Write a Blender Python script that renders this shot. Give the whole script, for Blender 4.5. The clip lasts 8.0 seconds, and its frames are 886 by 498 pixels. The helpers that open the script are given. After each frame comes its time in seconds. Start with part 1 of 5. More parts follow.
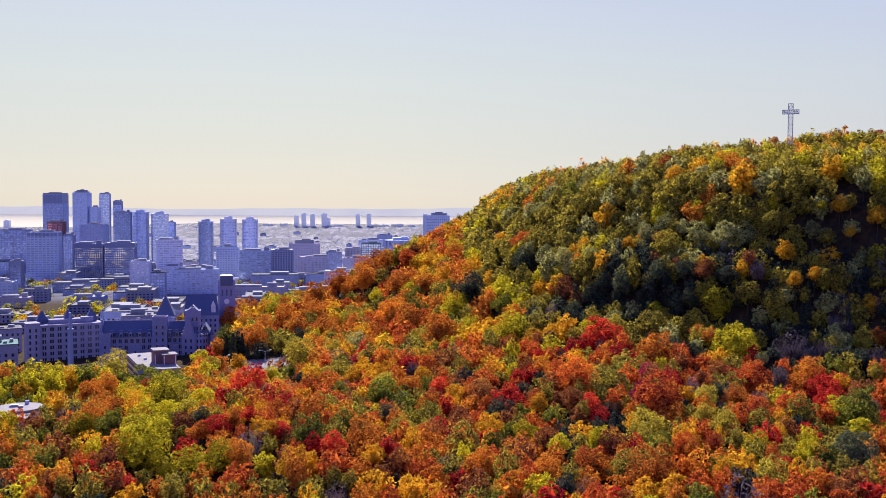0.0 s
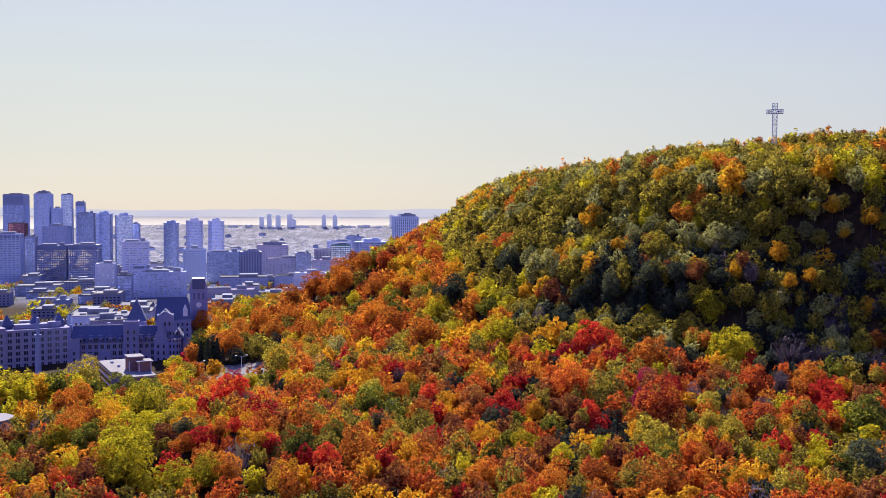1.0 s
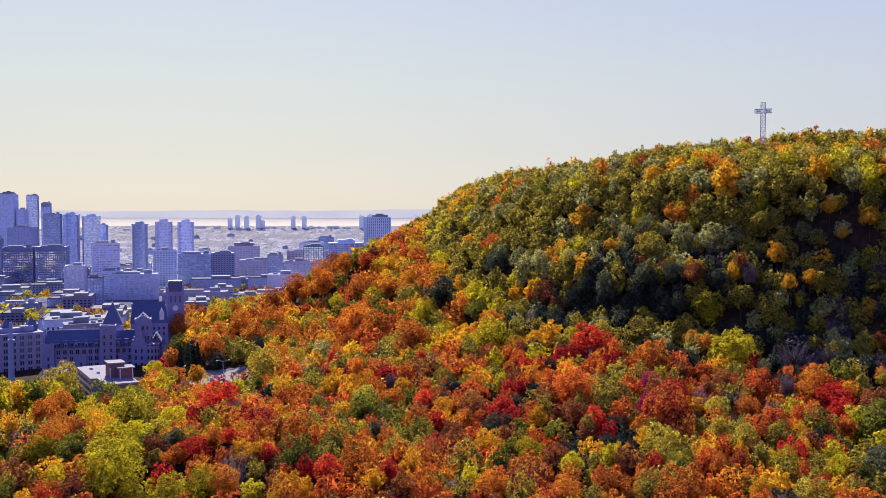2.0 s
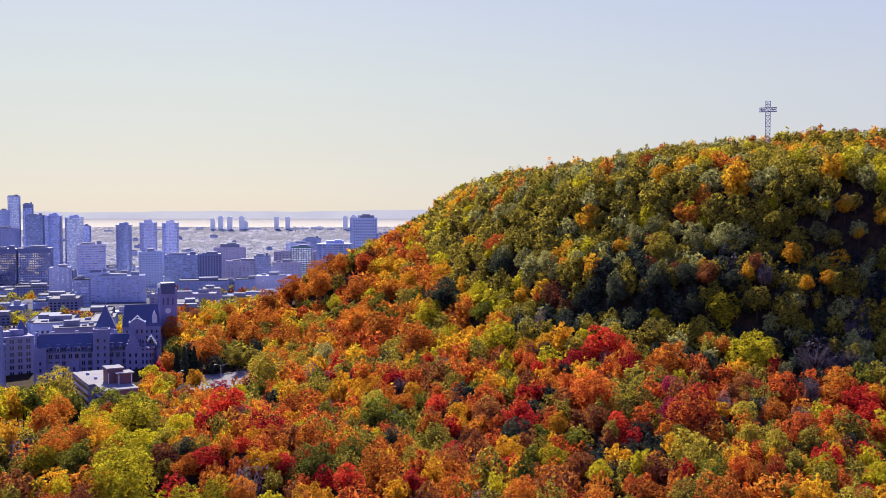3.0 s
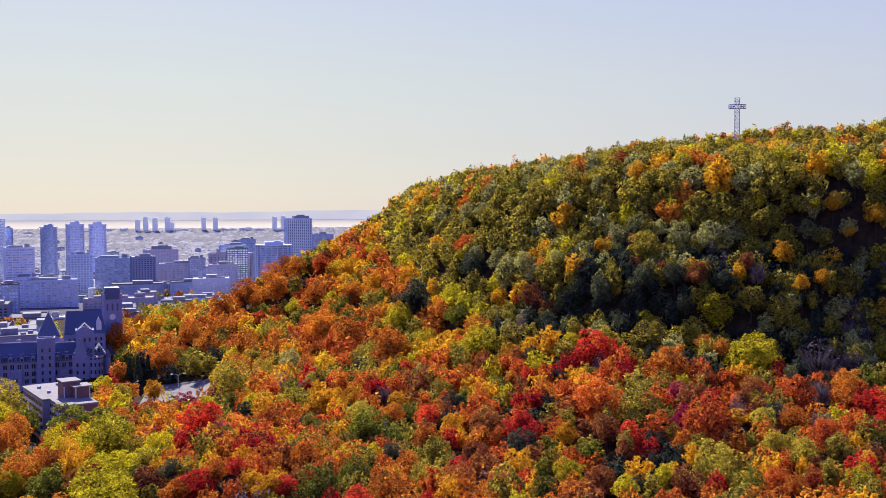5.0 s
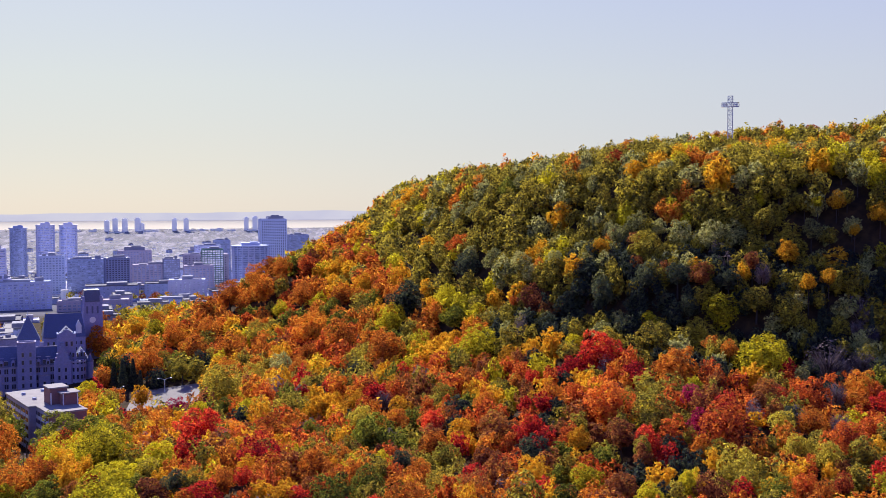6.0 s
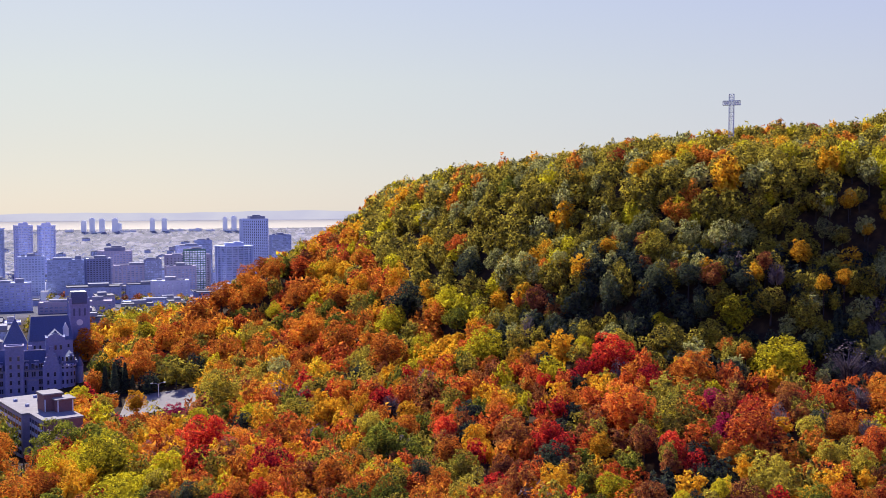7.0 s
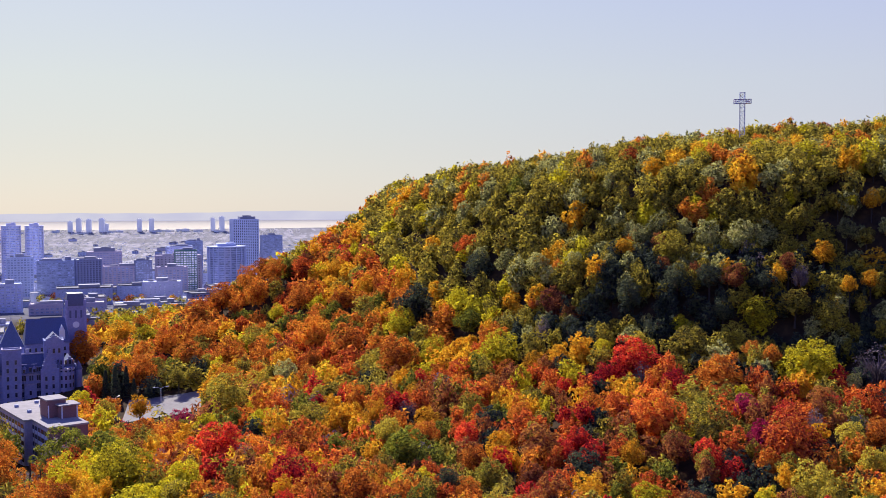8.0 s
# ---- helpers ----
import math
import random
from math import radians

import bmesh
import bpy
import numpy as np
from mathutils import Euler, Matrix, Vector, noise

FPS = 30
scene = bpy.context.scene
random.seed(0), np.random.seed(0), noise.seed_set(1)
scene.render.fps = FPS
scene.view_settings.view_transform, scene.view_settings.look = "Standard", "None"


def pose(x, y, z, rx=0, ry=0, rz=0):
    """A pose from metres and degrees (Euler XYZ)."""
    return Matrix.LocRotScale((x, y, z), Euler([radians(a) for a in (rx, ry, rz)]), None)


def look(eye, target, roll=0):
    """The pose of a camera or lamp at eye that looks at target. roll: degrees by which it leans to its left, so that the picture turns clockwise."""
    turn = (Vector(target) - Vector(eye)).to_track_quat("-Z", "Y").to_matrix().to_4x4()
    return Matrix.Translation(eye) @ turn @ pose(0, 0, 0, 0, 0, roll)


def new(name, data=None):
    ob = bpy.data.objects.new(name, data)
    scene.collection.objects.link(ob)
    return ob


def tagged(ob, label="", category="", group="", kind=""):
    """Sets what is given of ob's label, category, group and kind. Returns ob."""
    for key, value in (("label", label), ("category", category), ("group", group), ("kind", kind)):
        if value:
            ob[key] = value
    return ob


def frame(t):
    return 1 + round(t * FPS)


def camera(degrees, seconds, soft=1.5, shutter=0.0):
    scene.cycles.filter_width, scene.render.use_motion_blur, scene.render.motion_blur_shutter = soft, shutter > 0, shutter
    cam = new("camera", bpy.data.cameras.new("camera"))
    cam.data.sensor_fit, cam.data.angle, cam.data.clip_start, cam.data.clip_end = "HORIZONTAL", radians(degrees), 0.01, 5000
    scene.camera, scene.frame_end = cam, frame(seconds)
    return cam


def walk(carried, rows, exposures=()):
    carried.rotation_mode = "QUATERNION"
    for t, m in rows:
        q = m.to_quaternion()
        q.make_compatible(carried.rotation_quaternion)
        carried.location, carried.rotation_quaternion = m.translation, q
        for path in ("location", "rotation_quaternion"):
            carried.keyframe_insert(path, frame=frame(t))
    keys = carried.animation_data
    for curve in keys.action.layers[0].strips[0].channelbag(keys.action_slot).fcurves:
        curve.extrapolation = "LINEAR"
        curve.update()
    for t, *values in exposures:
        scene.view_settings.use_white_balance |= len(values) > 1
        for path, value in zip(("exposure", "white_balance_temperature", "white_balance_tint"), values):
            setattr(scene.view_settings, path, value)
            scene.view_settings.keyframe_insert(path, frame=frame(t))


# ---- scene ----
PATH = (
    # seconds, x, y, z, yaw, pitch, roll
    (0, 0.00, 0.00, 200.00, 0.000, -2.616, 0.250),
    (0.5, -5.17, 7.05, 199.91, -0.988, -2.576, 0.254),
    (1, -10.36, 14.15, 199.84, -2.032, -2.549, 0.216),
    (1.5, -15.55, 20.61, 199.86, -3.161, -2.527, 0.196),
    (1.7, -17.84, 23.00, 199.81, -3.461, -2.520, 0.181),
    (2.8, -30.43, 36.19, 199.52, -4.788, -2.481, 0.102),
    (3, -32.72, 38.59, 199.47, -4.938, -2.474, 0.087),
    (3.5, -38.29, 44.59, 199.51, -5.965, -2.477, 0.025),
    (4, -43.73, 50.90, 199.33, -7.142, -2.466, -0.034),
    (4.5, -49.36, 57.37, 199.11, -8.150, -2.467, -0.084),
    (4.7, -51.47, 59.86, 199.03, -8.550, -2.467, -0.101),
    (5.8, -63.09, 73.58, 198.63, -10.621, -2.463, -0.197),
    (6, -65.20, 76.08, 198.55, -10.871, -2.462, -0.214),
    (6.5, -70.12, 82.70, 198.44, -11.604, -2.462, -0.219),
    (7, -75.04, 89.36, 198.42, -12.151, -2.475, -0.247),
    (7.5, -79.74, 96.11, 198.31, -12.541, -2.469, -0.239),
    (8, -84.23, 102.97, 197.99, -12.926, -2.442, -0.212),
)


def eye_row(x, y, z, yaw, pitch, roll):
    up, turn = radians(pitch), radians(yaw)
    ahead = (-math.sin(turn) * math.cos(up), math.cos(turn) * math.cos(up), math.sin(up))
    return look((x, y, z), (x + ahead[0], y + ahead[1], z + ahead[2]), roll)


cam = camera(47.71, 8.0, soft=0.8)
walk(cam, [(t, eye_row(*row)) for t, *row in PATH])

# ---- light ----
SUN_EL, SUN_AZ = 33.5, -12.0  # degrees above the horizon; degrees to the right of +y
EXPOSURE = 0.95
scene.view_settings.exposure = EXPOSURE
world = bpy.data.worlds.new("sky")
scene.world = world
world.use_nodes = True
wn, wl = world.node_tree.nodes, world.node_tree.links
sky = wn.new("ShaderNodeTexSky")
sky.sky_type, sky.sun_disc = "NISHITA", False
sky.sun_elevation, sky.sun_rotation = radians(SUN_EL), radians(SUN_AZ)
sky.altitude, sky.air_density, sky.dust_density, sky.ozone_density = 200, 1.0, 0.6, 2.0
# thin autumn haze lies over the sky: cream on the sun's side of the horizon, clearer and bluer away from it and overhead
def haze_ramp(stops):
    r = wn.new("ShaderNodeValToRGB")
    els = r.color_ramp.elements
    els[0].position, els[0].color = stops[0][0], (*stops[0][1], 1)
    els[1].position, els[1].color = stops[-1][0], (*stops[-1][1], 1)
    for at, colour in stops[1:-1]:
        els.new(at).color = (*colour, 1)
    wl.new(split.outputs[2], r.inputs[0])
    return r


coord, split = wn.new("ShaderNodeTexCoord"), wn.new("ShaderNodeSeparateXYZ")
wl.new(coord.outputs["Generated"], split.inputs[0])
sunward = haze_ramp([(0.0, (0.400, 0.386, 0.362)), (0.06, (0.396, 0.391, 0.372)), (0.12, (0.392, 0.407, 0.398)), (0.2, (0.355, 0.385, 0.445)), (0.45, (0.10, 0.13, 0.42)), (1.0, (0.05, 0.08, 0.38))])
away = haze_ramp([(0.0, (0.30, 0.305, 0.47)), (0.12, (0.27, 0.285, 0.48)), (0.2, (0.24, 0.265, 0.54)), (0.45, (0.10, 0.14, 0.54)), (1.0, (0.05, 0.08, 0.38))])
toward, gauge = wn.new("ShaderNodeVectorMath"), wn.new("ShaderNodeMapRange")
toward.operation = "DOT_PRODUCT"
toward.inputs[1].default_value = (math.sin(radians(-22)), math.cos(radians(-22)), 0)
wl.new(coord.outputs["Generated"], toward.inputs[0])
wl.new(toward.outputs["Value"], gauge.inputs[0])
gauge.inputs[1].default_value, gauge.inputs[2].default_value = -0.25, 0.95
around, lift, veil = wn.new("ShaderNodeMix"), wn.new("ShaderNodeVectorMath"), wn.new("ShaderNodeMix")
around.data_type = veil.data_type = "RGBA"
wl.new(gauge.outputs[0], around.inputs[0])
wl.new(away.outputs[0], around.inputs[6])
wl.new(sunward.outputs[0], around.inputs[7])
lift.operation = "SCALE"
fade = wn.new("ShaderNodeMapRange")  # the haze is brightest round the sun and fades behind the viewer
fade.interpolation_type = "SMOOTHSTEP"
fade.inputs[1].default_value, fade.inputs[2].default_value = -0.5, 0.62
fade.inputs[3].default_value, fade.inputs[4].default_value = 7.7, 8.35
wl.new(toward.outputs["Value"], fade.inputs[0])
wl.new(fade.outputs[0], lift.inputs[3])
wl.new(around.outputs[2], lift.inputs[0])
veil.inputs[0].default_value = 0.92
wl.new(sky.outputs[0], veil.inputs[6])
wl.new(lift.outputs[0], veil.inputs[7])
wl.new(veil.outputs[2], wn["Background"].inputs[0])
wn["Background"].inputs[1].default_value = 0.1
sun_data = bpy.data.lights.new("sun", "SUN")
sun_data.energy, sun_data.angle, sun_data.color = 5.35, radians(0.55), (1.0, 0.93, 0.82)
sun = new("sun", sun_data)
a, e = radians(SUN_AZ), radians(SUN_EL)
sun_way = Vector((math.sin(a) * math.cos(e), math.cos(a) * math.cos(e), math.sin(e)))
sun.matrix_world = look(sun_way * 900, (0, 0, 0))


# ---- materials ----
def material(name):
    m = bpy.data.materials.new(name)
    m.use_nodes = True
    return m, m.node_tree.nodes, m.node_tree.links


def ramp(nodes, stops):
    r = nodes.new("ShaderNodeValToRGB")
    els = r.color_ramp.elements
    els[0].position, els[0].color = stops[0][0], (*stops[0][1], 1)
    els[1].position, els[1].color = stops[-1][0], (*stops[-1][1], 1)
    for p, c in stops[1:-1]:
        els.new(p).color = (*c, 1)
    return r


def noise_tex(nodes, links, scale, detail=3.0, coords="position"):
    n = nodes.new("ShaderNodeTexNoise")
    n.inputs["Scale"].default_value, n.inputs["Detail"].default_value = scale, detail
    g = nodes.new("ShaderNodeNewGeometry")
    links.new(g.outputs["Position"], n.inputs["Vector"])
    return n


def scaled(c, k):
    return tuple(min(1.0, v * k) for v in c)


def plain(name, colour, rough=0.8, metal=0.0, grain=0.5, spread=0.18, bump=0.0, blotch=0.03):
    """A surface with fine grain, broad blotches and optional relief."""
    m, nodes, links = material(name)
    b = nodes["Principled BSDF"]
    fine, broad = noise_tex(nodes, links, grain), noise_tex(nodes, links, blotch, 4.0)
    mix = nodes.new("ShaderNodeMath")
    mix.operation = "ADD"
    links.new(fine.outputs["Fac"], mix.inputs[0])
    links.new(broad.outputs["Fac"], mix.inputs[1])
    half = nodes.new("ShaderNodeMath")
    half.operation = "MULTIPLY"
    half.inputs[1].default_value = 0.5
    links.new(mix.outputs[0], half.inputs[0])
    r = ramp(nodes, [(0.3, scaled(colour, 1 - spread)), (0.7, scaled(colour, 1 + spread))])
    links.new(half.outputs[0], r.inputs[0])
    links.new(r.outputs[0], b.inputs["Base Color"])
    b.inputs["Roughness"].default_value, b.inputs["Metallic"].default_value = rough, metal
    b.inputs["Specular IOR Level"].default_value = 0.5 if rough < 0.7 else 0.08
    if bump:
        n = nodes.new("ShaderNodeBump")
        n.inputs["Strength"].default_value = bump
        links.new(fine.outputs["Fac"], n.inputs["Height"])
        links.new(n.outputs[0], b.inputs["Normal"])
    return m


def leafage(name, dark, mid, light, glow=0.37):
    """Leaves: colour changes from tree to tree and from spray to spray; light passes through."""
    m, nodes, links = material(name)
    nodes.remove(nodes["Principled BSDF"])
    geo = nodes.new("ShaderNodeNewGeometry")
    broad = noise_tex(nodes, links, 0.075, 2.0)
    fine = noise_tex(nodes, links, 0.55, 2.0)
    s1 = nodes.new("ShaderNodeMath")
    s1.operation = "MULTIPLY_ADD"
    links.new(broad.outputs["Fac"], s1.inputs[0])
    s1.inputs[1].default_value = 0.34
    s2 = nodes.new("ShaderNodeMath")
    s2.operation = "MULTIPLY_ADD"
    links.new(geo.outputs["Random Per Island"], s2.inputs[0])
    s2.inputs[1].default_value = 0.42
    s3 = nodes.new("ShaderNodeMath")
    s3.operation = "MULTIPLY"
    links.new(fine.outputs["Fac"], s3.inputs[0])
    s3.inputs[1].default_value = 0.14
    links.new(s3.outputs[0], s2.inputs[2])
    links.new(s2.outputs[0], s1.inputs[2])
    own = nodes.new("ShaderNodeObjectInfo")
    s4 = nodes.new("ShaderNodeMath")
    s4.operation = "MULTIPLY_ADD"
    links.new(own.outputs["Random"], s4.inputs[0])
    s4.inputs[1].default_value = 0.22
    links.new(s1.outputs[0], s4.inputs[2])
    r = ramp(nodes, [(0.34, dark), (0.60, mid), (0.86, light)])
    links.new(s4.outputs[0], r.inputs[0])
    d, t = nodes.new("ShaderNodeBsdfDiffuse"), nodes.new("ShaderNodeBsdfTranslucent")
    mix = nodes.new("ShaderNodeMixShader")
    mix.inputs[0].default_value = glow
    links.new(r.outputs[0], d.inputs["Color"])
    links.new(r.outputs[0], t.inputs["Color"])
    links.new(d.outputs[0], mix.inputs[1])
    links.new(t.outputs[0], mix.inputs[2])
    links.new(mix.outputs[0], nodes["Material Output"].inputs[0])
    return m


LEAF = {
    "red": leafage("red_leaves", (0.15, 0.011, 0.028), (0.74, 0.05, 0.038), (0.93, 0.22, 0.065)),
    "flame": leafage("flame_leaves", (0.18, 0.031, 0.025), (0.74, 0.16, 0.04), (0.94, 0.43, 0.06)),
    "orange": leafage("orange_leaves", (0.20, 0.058, 0.024), (0.70, 0.225, 0.036), (0.92, 0.51, 0.06)),
    "gold": leafage("gold_leaves", (0.24, 0.10, 0.019), (0.75, 0.385, 0.03), (0.94, 0.64, 0.05)),
    "lime": leafage("lime_leaves", (0.17, 0.14, 0.02), (0.60, 0.51, 0.03), (0.92, 0.80, 0.05)),
    "olive": leafage("olive_leaves", (0.085, 0.074, 0.03), (0.44, 0.352, 0.052), (0.86, 0.70, 0.085)),
    "green": leafage("green_leaves", (0.045, 0.052, 0.022), (0.21, 0.22, 0.035), (0.48, 0.47, 0.055)),
    "sage": leafage("sage_leaves", (0.085, 0.09, 0.05), (0.40, 0.385, 0.135), (0.82, 0.75, 0.27)),
    "darkgreen": leafage("dark_green_leaves", (0.0242, 0.0308, 0.0378), (0.088, 0.105, 0.0642), (0.187, 0.198, 0.095)),
    "rust": leafage("rust_leaves", (0.10, 0.03, 0.03), (0.36, 0.12, 0.05), (0.66, 0.32, 0.06)),
    "magenta": leafage("magenta_leaves", (0.165, 0.0088, 0.051), (0.528, 0.033, 0.117), (0.726, 0.11, 0.172)),
    # far leaves are greyed and lightened to paint in haze
    "grey": leafage("hazed_far_leaves", (0.38, 0.38, 0.40), (0.46, 0.455, 0.47), (0.55, 0.53, 0.53), 0.55),
    "bare": leafage("dry_twigs", (0.066, 0.055, 0.0785), (0.176, 0.138, 0.161), (0.308, 0.231, 0.227), 0.15),
}
BARK = plain("bark", (0.055, 0.045, 0.045), 0.9, grain=3.0, spread=0.35, bump=0.4)
# both limestones are blued to paint in the haze before them
STONE = plain("hazed_grey_limestone", (0.31, 0.29, 0.44), 0.85, grain=0.9, spread=0.25, bump=0.25)
STONE_DARK = plain("hazed_dark_limestone", (0.25, 0.26, 0.49), 0.85, grain=0.9, spread=0.25, bump=0.25)
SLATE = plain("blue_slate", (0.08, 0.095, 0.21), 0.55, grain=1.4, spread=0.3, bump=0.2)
COPPER = plain("green_copper", (0.10, 0.21, 0.20), 0.85, grain=0.8)
PALE_ROOF = plain("pale_gravel_roof", (0.25, 0.24, 0.27), 0.9, grain=0.4, spread=0.14)
WORN_ROOF = plain("worn_gravel_roof", (0.27, 0.25, 0.28), 0.9, grain=0.5, spread=0.22)
GREY_ROOF = plain("grey_tar_roof", (0.13, 0.13, 0.18), 0.85, grain=0.4, spread=0.25)
BRICK = plain("brown_red_brick", (0.21, 0.115, 0.135), 0.85, grain=2.0, spread=0.25)
# pale brick, concretes and panels are blued to paint in the city's haze
BRICK_PALE = plain("hazed_tan_brick", (0.46, 0.40, 0.52), 0.85, grain=1.0, spread=0.15)
CONCRETE = plain("hazed_pale_concrete", (0.48, 0.53, 0.76), 0.8, grain=0.3, spread=0.1)
CONCRETE_GREY = plain("hazed_grey_concrete", (0.31, 0.355, 0.58), 0.8, grain=0.3, spread=0.12)
WHITE = plain("hazed_white_panels", (0.70, 0.71, 0.84), 0.6, grain=0.3, spread=0.06)
DARK_METAL = plain("hazed_dark_bronze_panels", (0.21, 0.23, 0.42), 0.6, grain=0.3, spread=0.15)
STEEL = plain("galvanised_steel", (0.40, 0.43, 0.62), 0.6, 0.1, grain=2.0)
ROOF_PLANT = plain("grey_roof_plant", (0.26, 0.26, 0.34), 0.85, grain=0.4, spread=0.2)
CITY_WHITE = plain("hazed_off_white_panels", (0.64, 0.64, 0.82), 0.75, grain=0.3, spread=0.08)
# far walls and towers are near white to stand in for haze
FAR_WALL = plain("haze_pale_far_walls", (0.92, 0.91, 0.93), 0.9, grain=0.1, spread=0.1)
FAR_TOWER = plain("haze_pale_tower_panels", (0.96, 0.96, 0.97), 0.9, grain=0.1, spread=0.04)
WHITE_METAL = plain("white_painted_steel", (0.75, 0.76, 0.8), 0.5, grain=2.0, spread=0.05)
ASPHALT = plain("worn_pale_asphalt", (0.20, 0.185, 0.20), 0.9, grain=0.6, spread=0.2)


def glass(name, colour, rough=0.12, metal=0.75, panel=3.0, gleam=None):
    """Coated curtain-wall glass whose panes differ a little; gleam paints bright reflections into some of them."""
    m, nodes, links = material(name)
    b = nodes["Principled BSDF"]
    v = nodes.new("ShaderNodeTexVoronoi")
    v.inputs["Scale"].default_value = 1.0 / panel
    g = nodes.new("ShaderNodeNewGeometry")
    links.new(g.outputs["Position"], v.inputs["Vector"])
    bw = nodes.new("ShaderNodeSeparateColor")
    links.new(v.outputs["Color"], bw.inputs[0])
    r = ramp(nodes, [(0.0, scaled(colour, 0.6)), (0.6, colour), (0.68, gleam), (1.0, scaled(gleam, 1.2))] if gleam else [(0.0, scaled(colour, 0.6)), (0.6, colour), (1.0, scaled(colour, 1.35))])
    links.new(bw.outputs[0], r.inputs[0])
    links.new(r.outputs[0], b.inputs["Base Color"])
    b.inputs["Roughness"].default_value, b.inputs["Metallic"].default_value = rough, metal
    return m


# blue, pale and dark glass tints are blued and lifted for haze too
GLASS_BLUE = glass("blue_glass", (0.42, 0.48, 0.86), 0.3)
GLASS_PALE = glass("pale_glass", (0.70, 0.74, 0.95), 0.3)
GLASS_DARK = glass("hazed_dark_glass", (0.28, 0.33, 0.56), 0.3)
GLASS_RED = glass("red_glass", (0.52, 0.22, 0.36), panel=9.0, gleam=(0.85, 0.38, 0.42))
GLASS_GOLD = glass("gold_lit_glass", (0.26, 0.28, 0.48), panel=7.0, gleam=(0.85, 0.70, 0.50))
PANE = glass("dark_window_panes", (0.03, 0.034, 0.07), 0.2, 0.0, 2.0)


# ---- mesh helpers ----
def box(bm, c, s, rz=0.0, taper=1.0):
    """A box of size s centred on c in plan, its base at c.z."""
    ca, sa = math.cos(rz), math.sin(rz)
    vs = []
    for z, k in ((0, 1.0), (s[2], taper)):
        for dx, dy in ((-1, -1), (1, -1), (1, 1), (-1, 1)):
            x, y = dx * s[0] / 2 * k, dy * s[1] / 2 * k
            vs.append(bm.verts.new((c[0] + x * ca - y * sa, c[1] + x * sa + y * ca, c[2] + z)))
    for f in ((3, 2, 1, 0), (4, 5, 6, 7), (0, 1, 5, 4), (1, 2, 6, 5), (2, 3, 7, 6), (3, 0, 4, 7)):
        bm.faces.new([vs[i] for i in f])
    return vs


def gable(bm, c, s, rz=0.0, hip=0.0):
    """A pitched roof over s[0] by s[1], ridge along x, s[2] high; hip draws the ridge's ends in."""
    ca, sa = math.cos(rz), math.sin(rz)

    def put(x, y, z):
        return bm.verts.new((c[0] + x * ca - y * sa, c[1] + x * sa + y * ca, c[2] + z))

    hx, hy = s[0] / 2, s[1] / 2
    v = [put(-hx, -hy, 0), put(hx, -hy, 0), put(hx, hy, 0), put(-hx, hy, 0), put(-hx + hip, 0, s[2]), put(hx - hip, 0, s[2])]
    for f in ((0, 1, 5, 4), (2, 3, 4, 5), (1, 2, 5), (3, 0, 4), (3, 2, 1, 0)):
        bm.faces.new([v[i] for i in f])


def rod(bm, p, q, r0, r1, n=6):
    """A tapered round bar from p to q."""
    p, q = Vector(p), Vector(q)
    w = (q - p).normalized()
    u = w.orthogonal().normalized()
    v = w.cross(u)
    rings = []
    for at, r in ((p, r0), (q, r1)):
        rings.append([bm.verts.new(at + (u * math.cos(k * math.tau / n) + v * math.sin(k * math.tau / n)) * r) for k in range(n)])
    for k in range(n):
        bm.faces.new((rings[0][k], rings[0][(k + 1) % n], rings[1][(k + 1) % n], rings[1][k]))
    bm.faces.new(rings[0][::-1])
    bm.faces.new(rings[1])


def part(name, bm, mat, parent=None, label=""):
    me = bpy.data.meshes.new(name)
    bm.normal_update()
    bm.to_mesh(me)
    bm.free()
    me.materials.append(mat)
    ob = new(name, me)
    ob.parent = parent
    return tagged(ob, label) if label else ob


def thing(name, at, rz=0.0, label="", category="", group="", kind=""):
    ob = new(name)
    ob.location, ob.rotation_euler = at, (0, 0, rz)
    return tagged(ob, label, category, group, kind)


def from_arrays(name, verts, faces, mat, parent=None):
    me = bpy.data.meshes.new(name)
    k = faces.shape[1]
    me.vertices.add(len(verts))
    me.vertices.foreach_set("co", np.ascontiguousarray(verts, dtype=np.float32).ravel())
    me.loops.add(faces.size)
    me.loops.foreach_set("vertex_index", np.ascontiguousarray(faces, dtype=np.int32).ravel())
    me.polygons.add(len(faces))
    me.polygons.foreach_set("loop_start", np.arange(0, faces.size, k, dtype=np.int32))
    me.update(calc_edges=True)
    me.materials.append(mat)
    ob = new(name, me)
    ob.parent = parent
    return ob


# ---- the land ----
# mounds of the hill: centre x, y, half-widths, turn, height
MOUNDS = (
    (274, 673, 122.1, 159.7, -0.98, 127.8),
    (57, 692, 65.3, 220.2, 0.56, 38.5),
    (80, 829, 49.1, 95.3, -0.00, 73.7),
    (234, 478, 34.9, 61.4, 0.96, 36.8),
    (354, 552, 35.4, 213.8, -0.41, 88.6),
    (-6, 844, 146.1, 33.6, 0.88, 23.7),
    (260, 976, 39.8, 126.5, -4.44, 129.4),
    (-69, 366, 220.1, 40.5, -6.93, 16.9),
    (46, 404, 37.6, 82.0, 0.71, 17.1),
    (27, 485, 45.7, 219.4, 3.11, -12.4),
)


def smooth(a, b, v):
    k = np.clip((np.asarray(v, float) - a) / (b - a), 0, 1)
    return k * k * (3 - 2 * k)


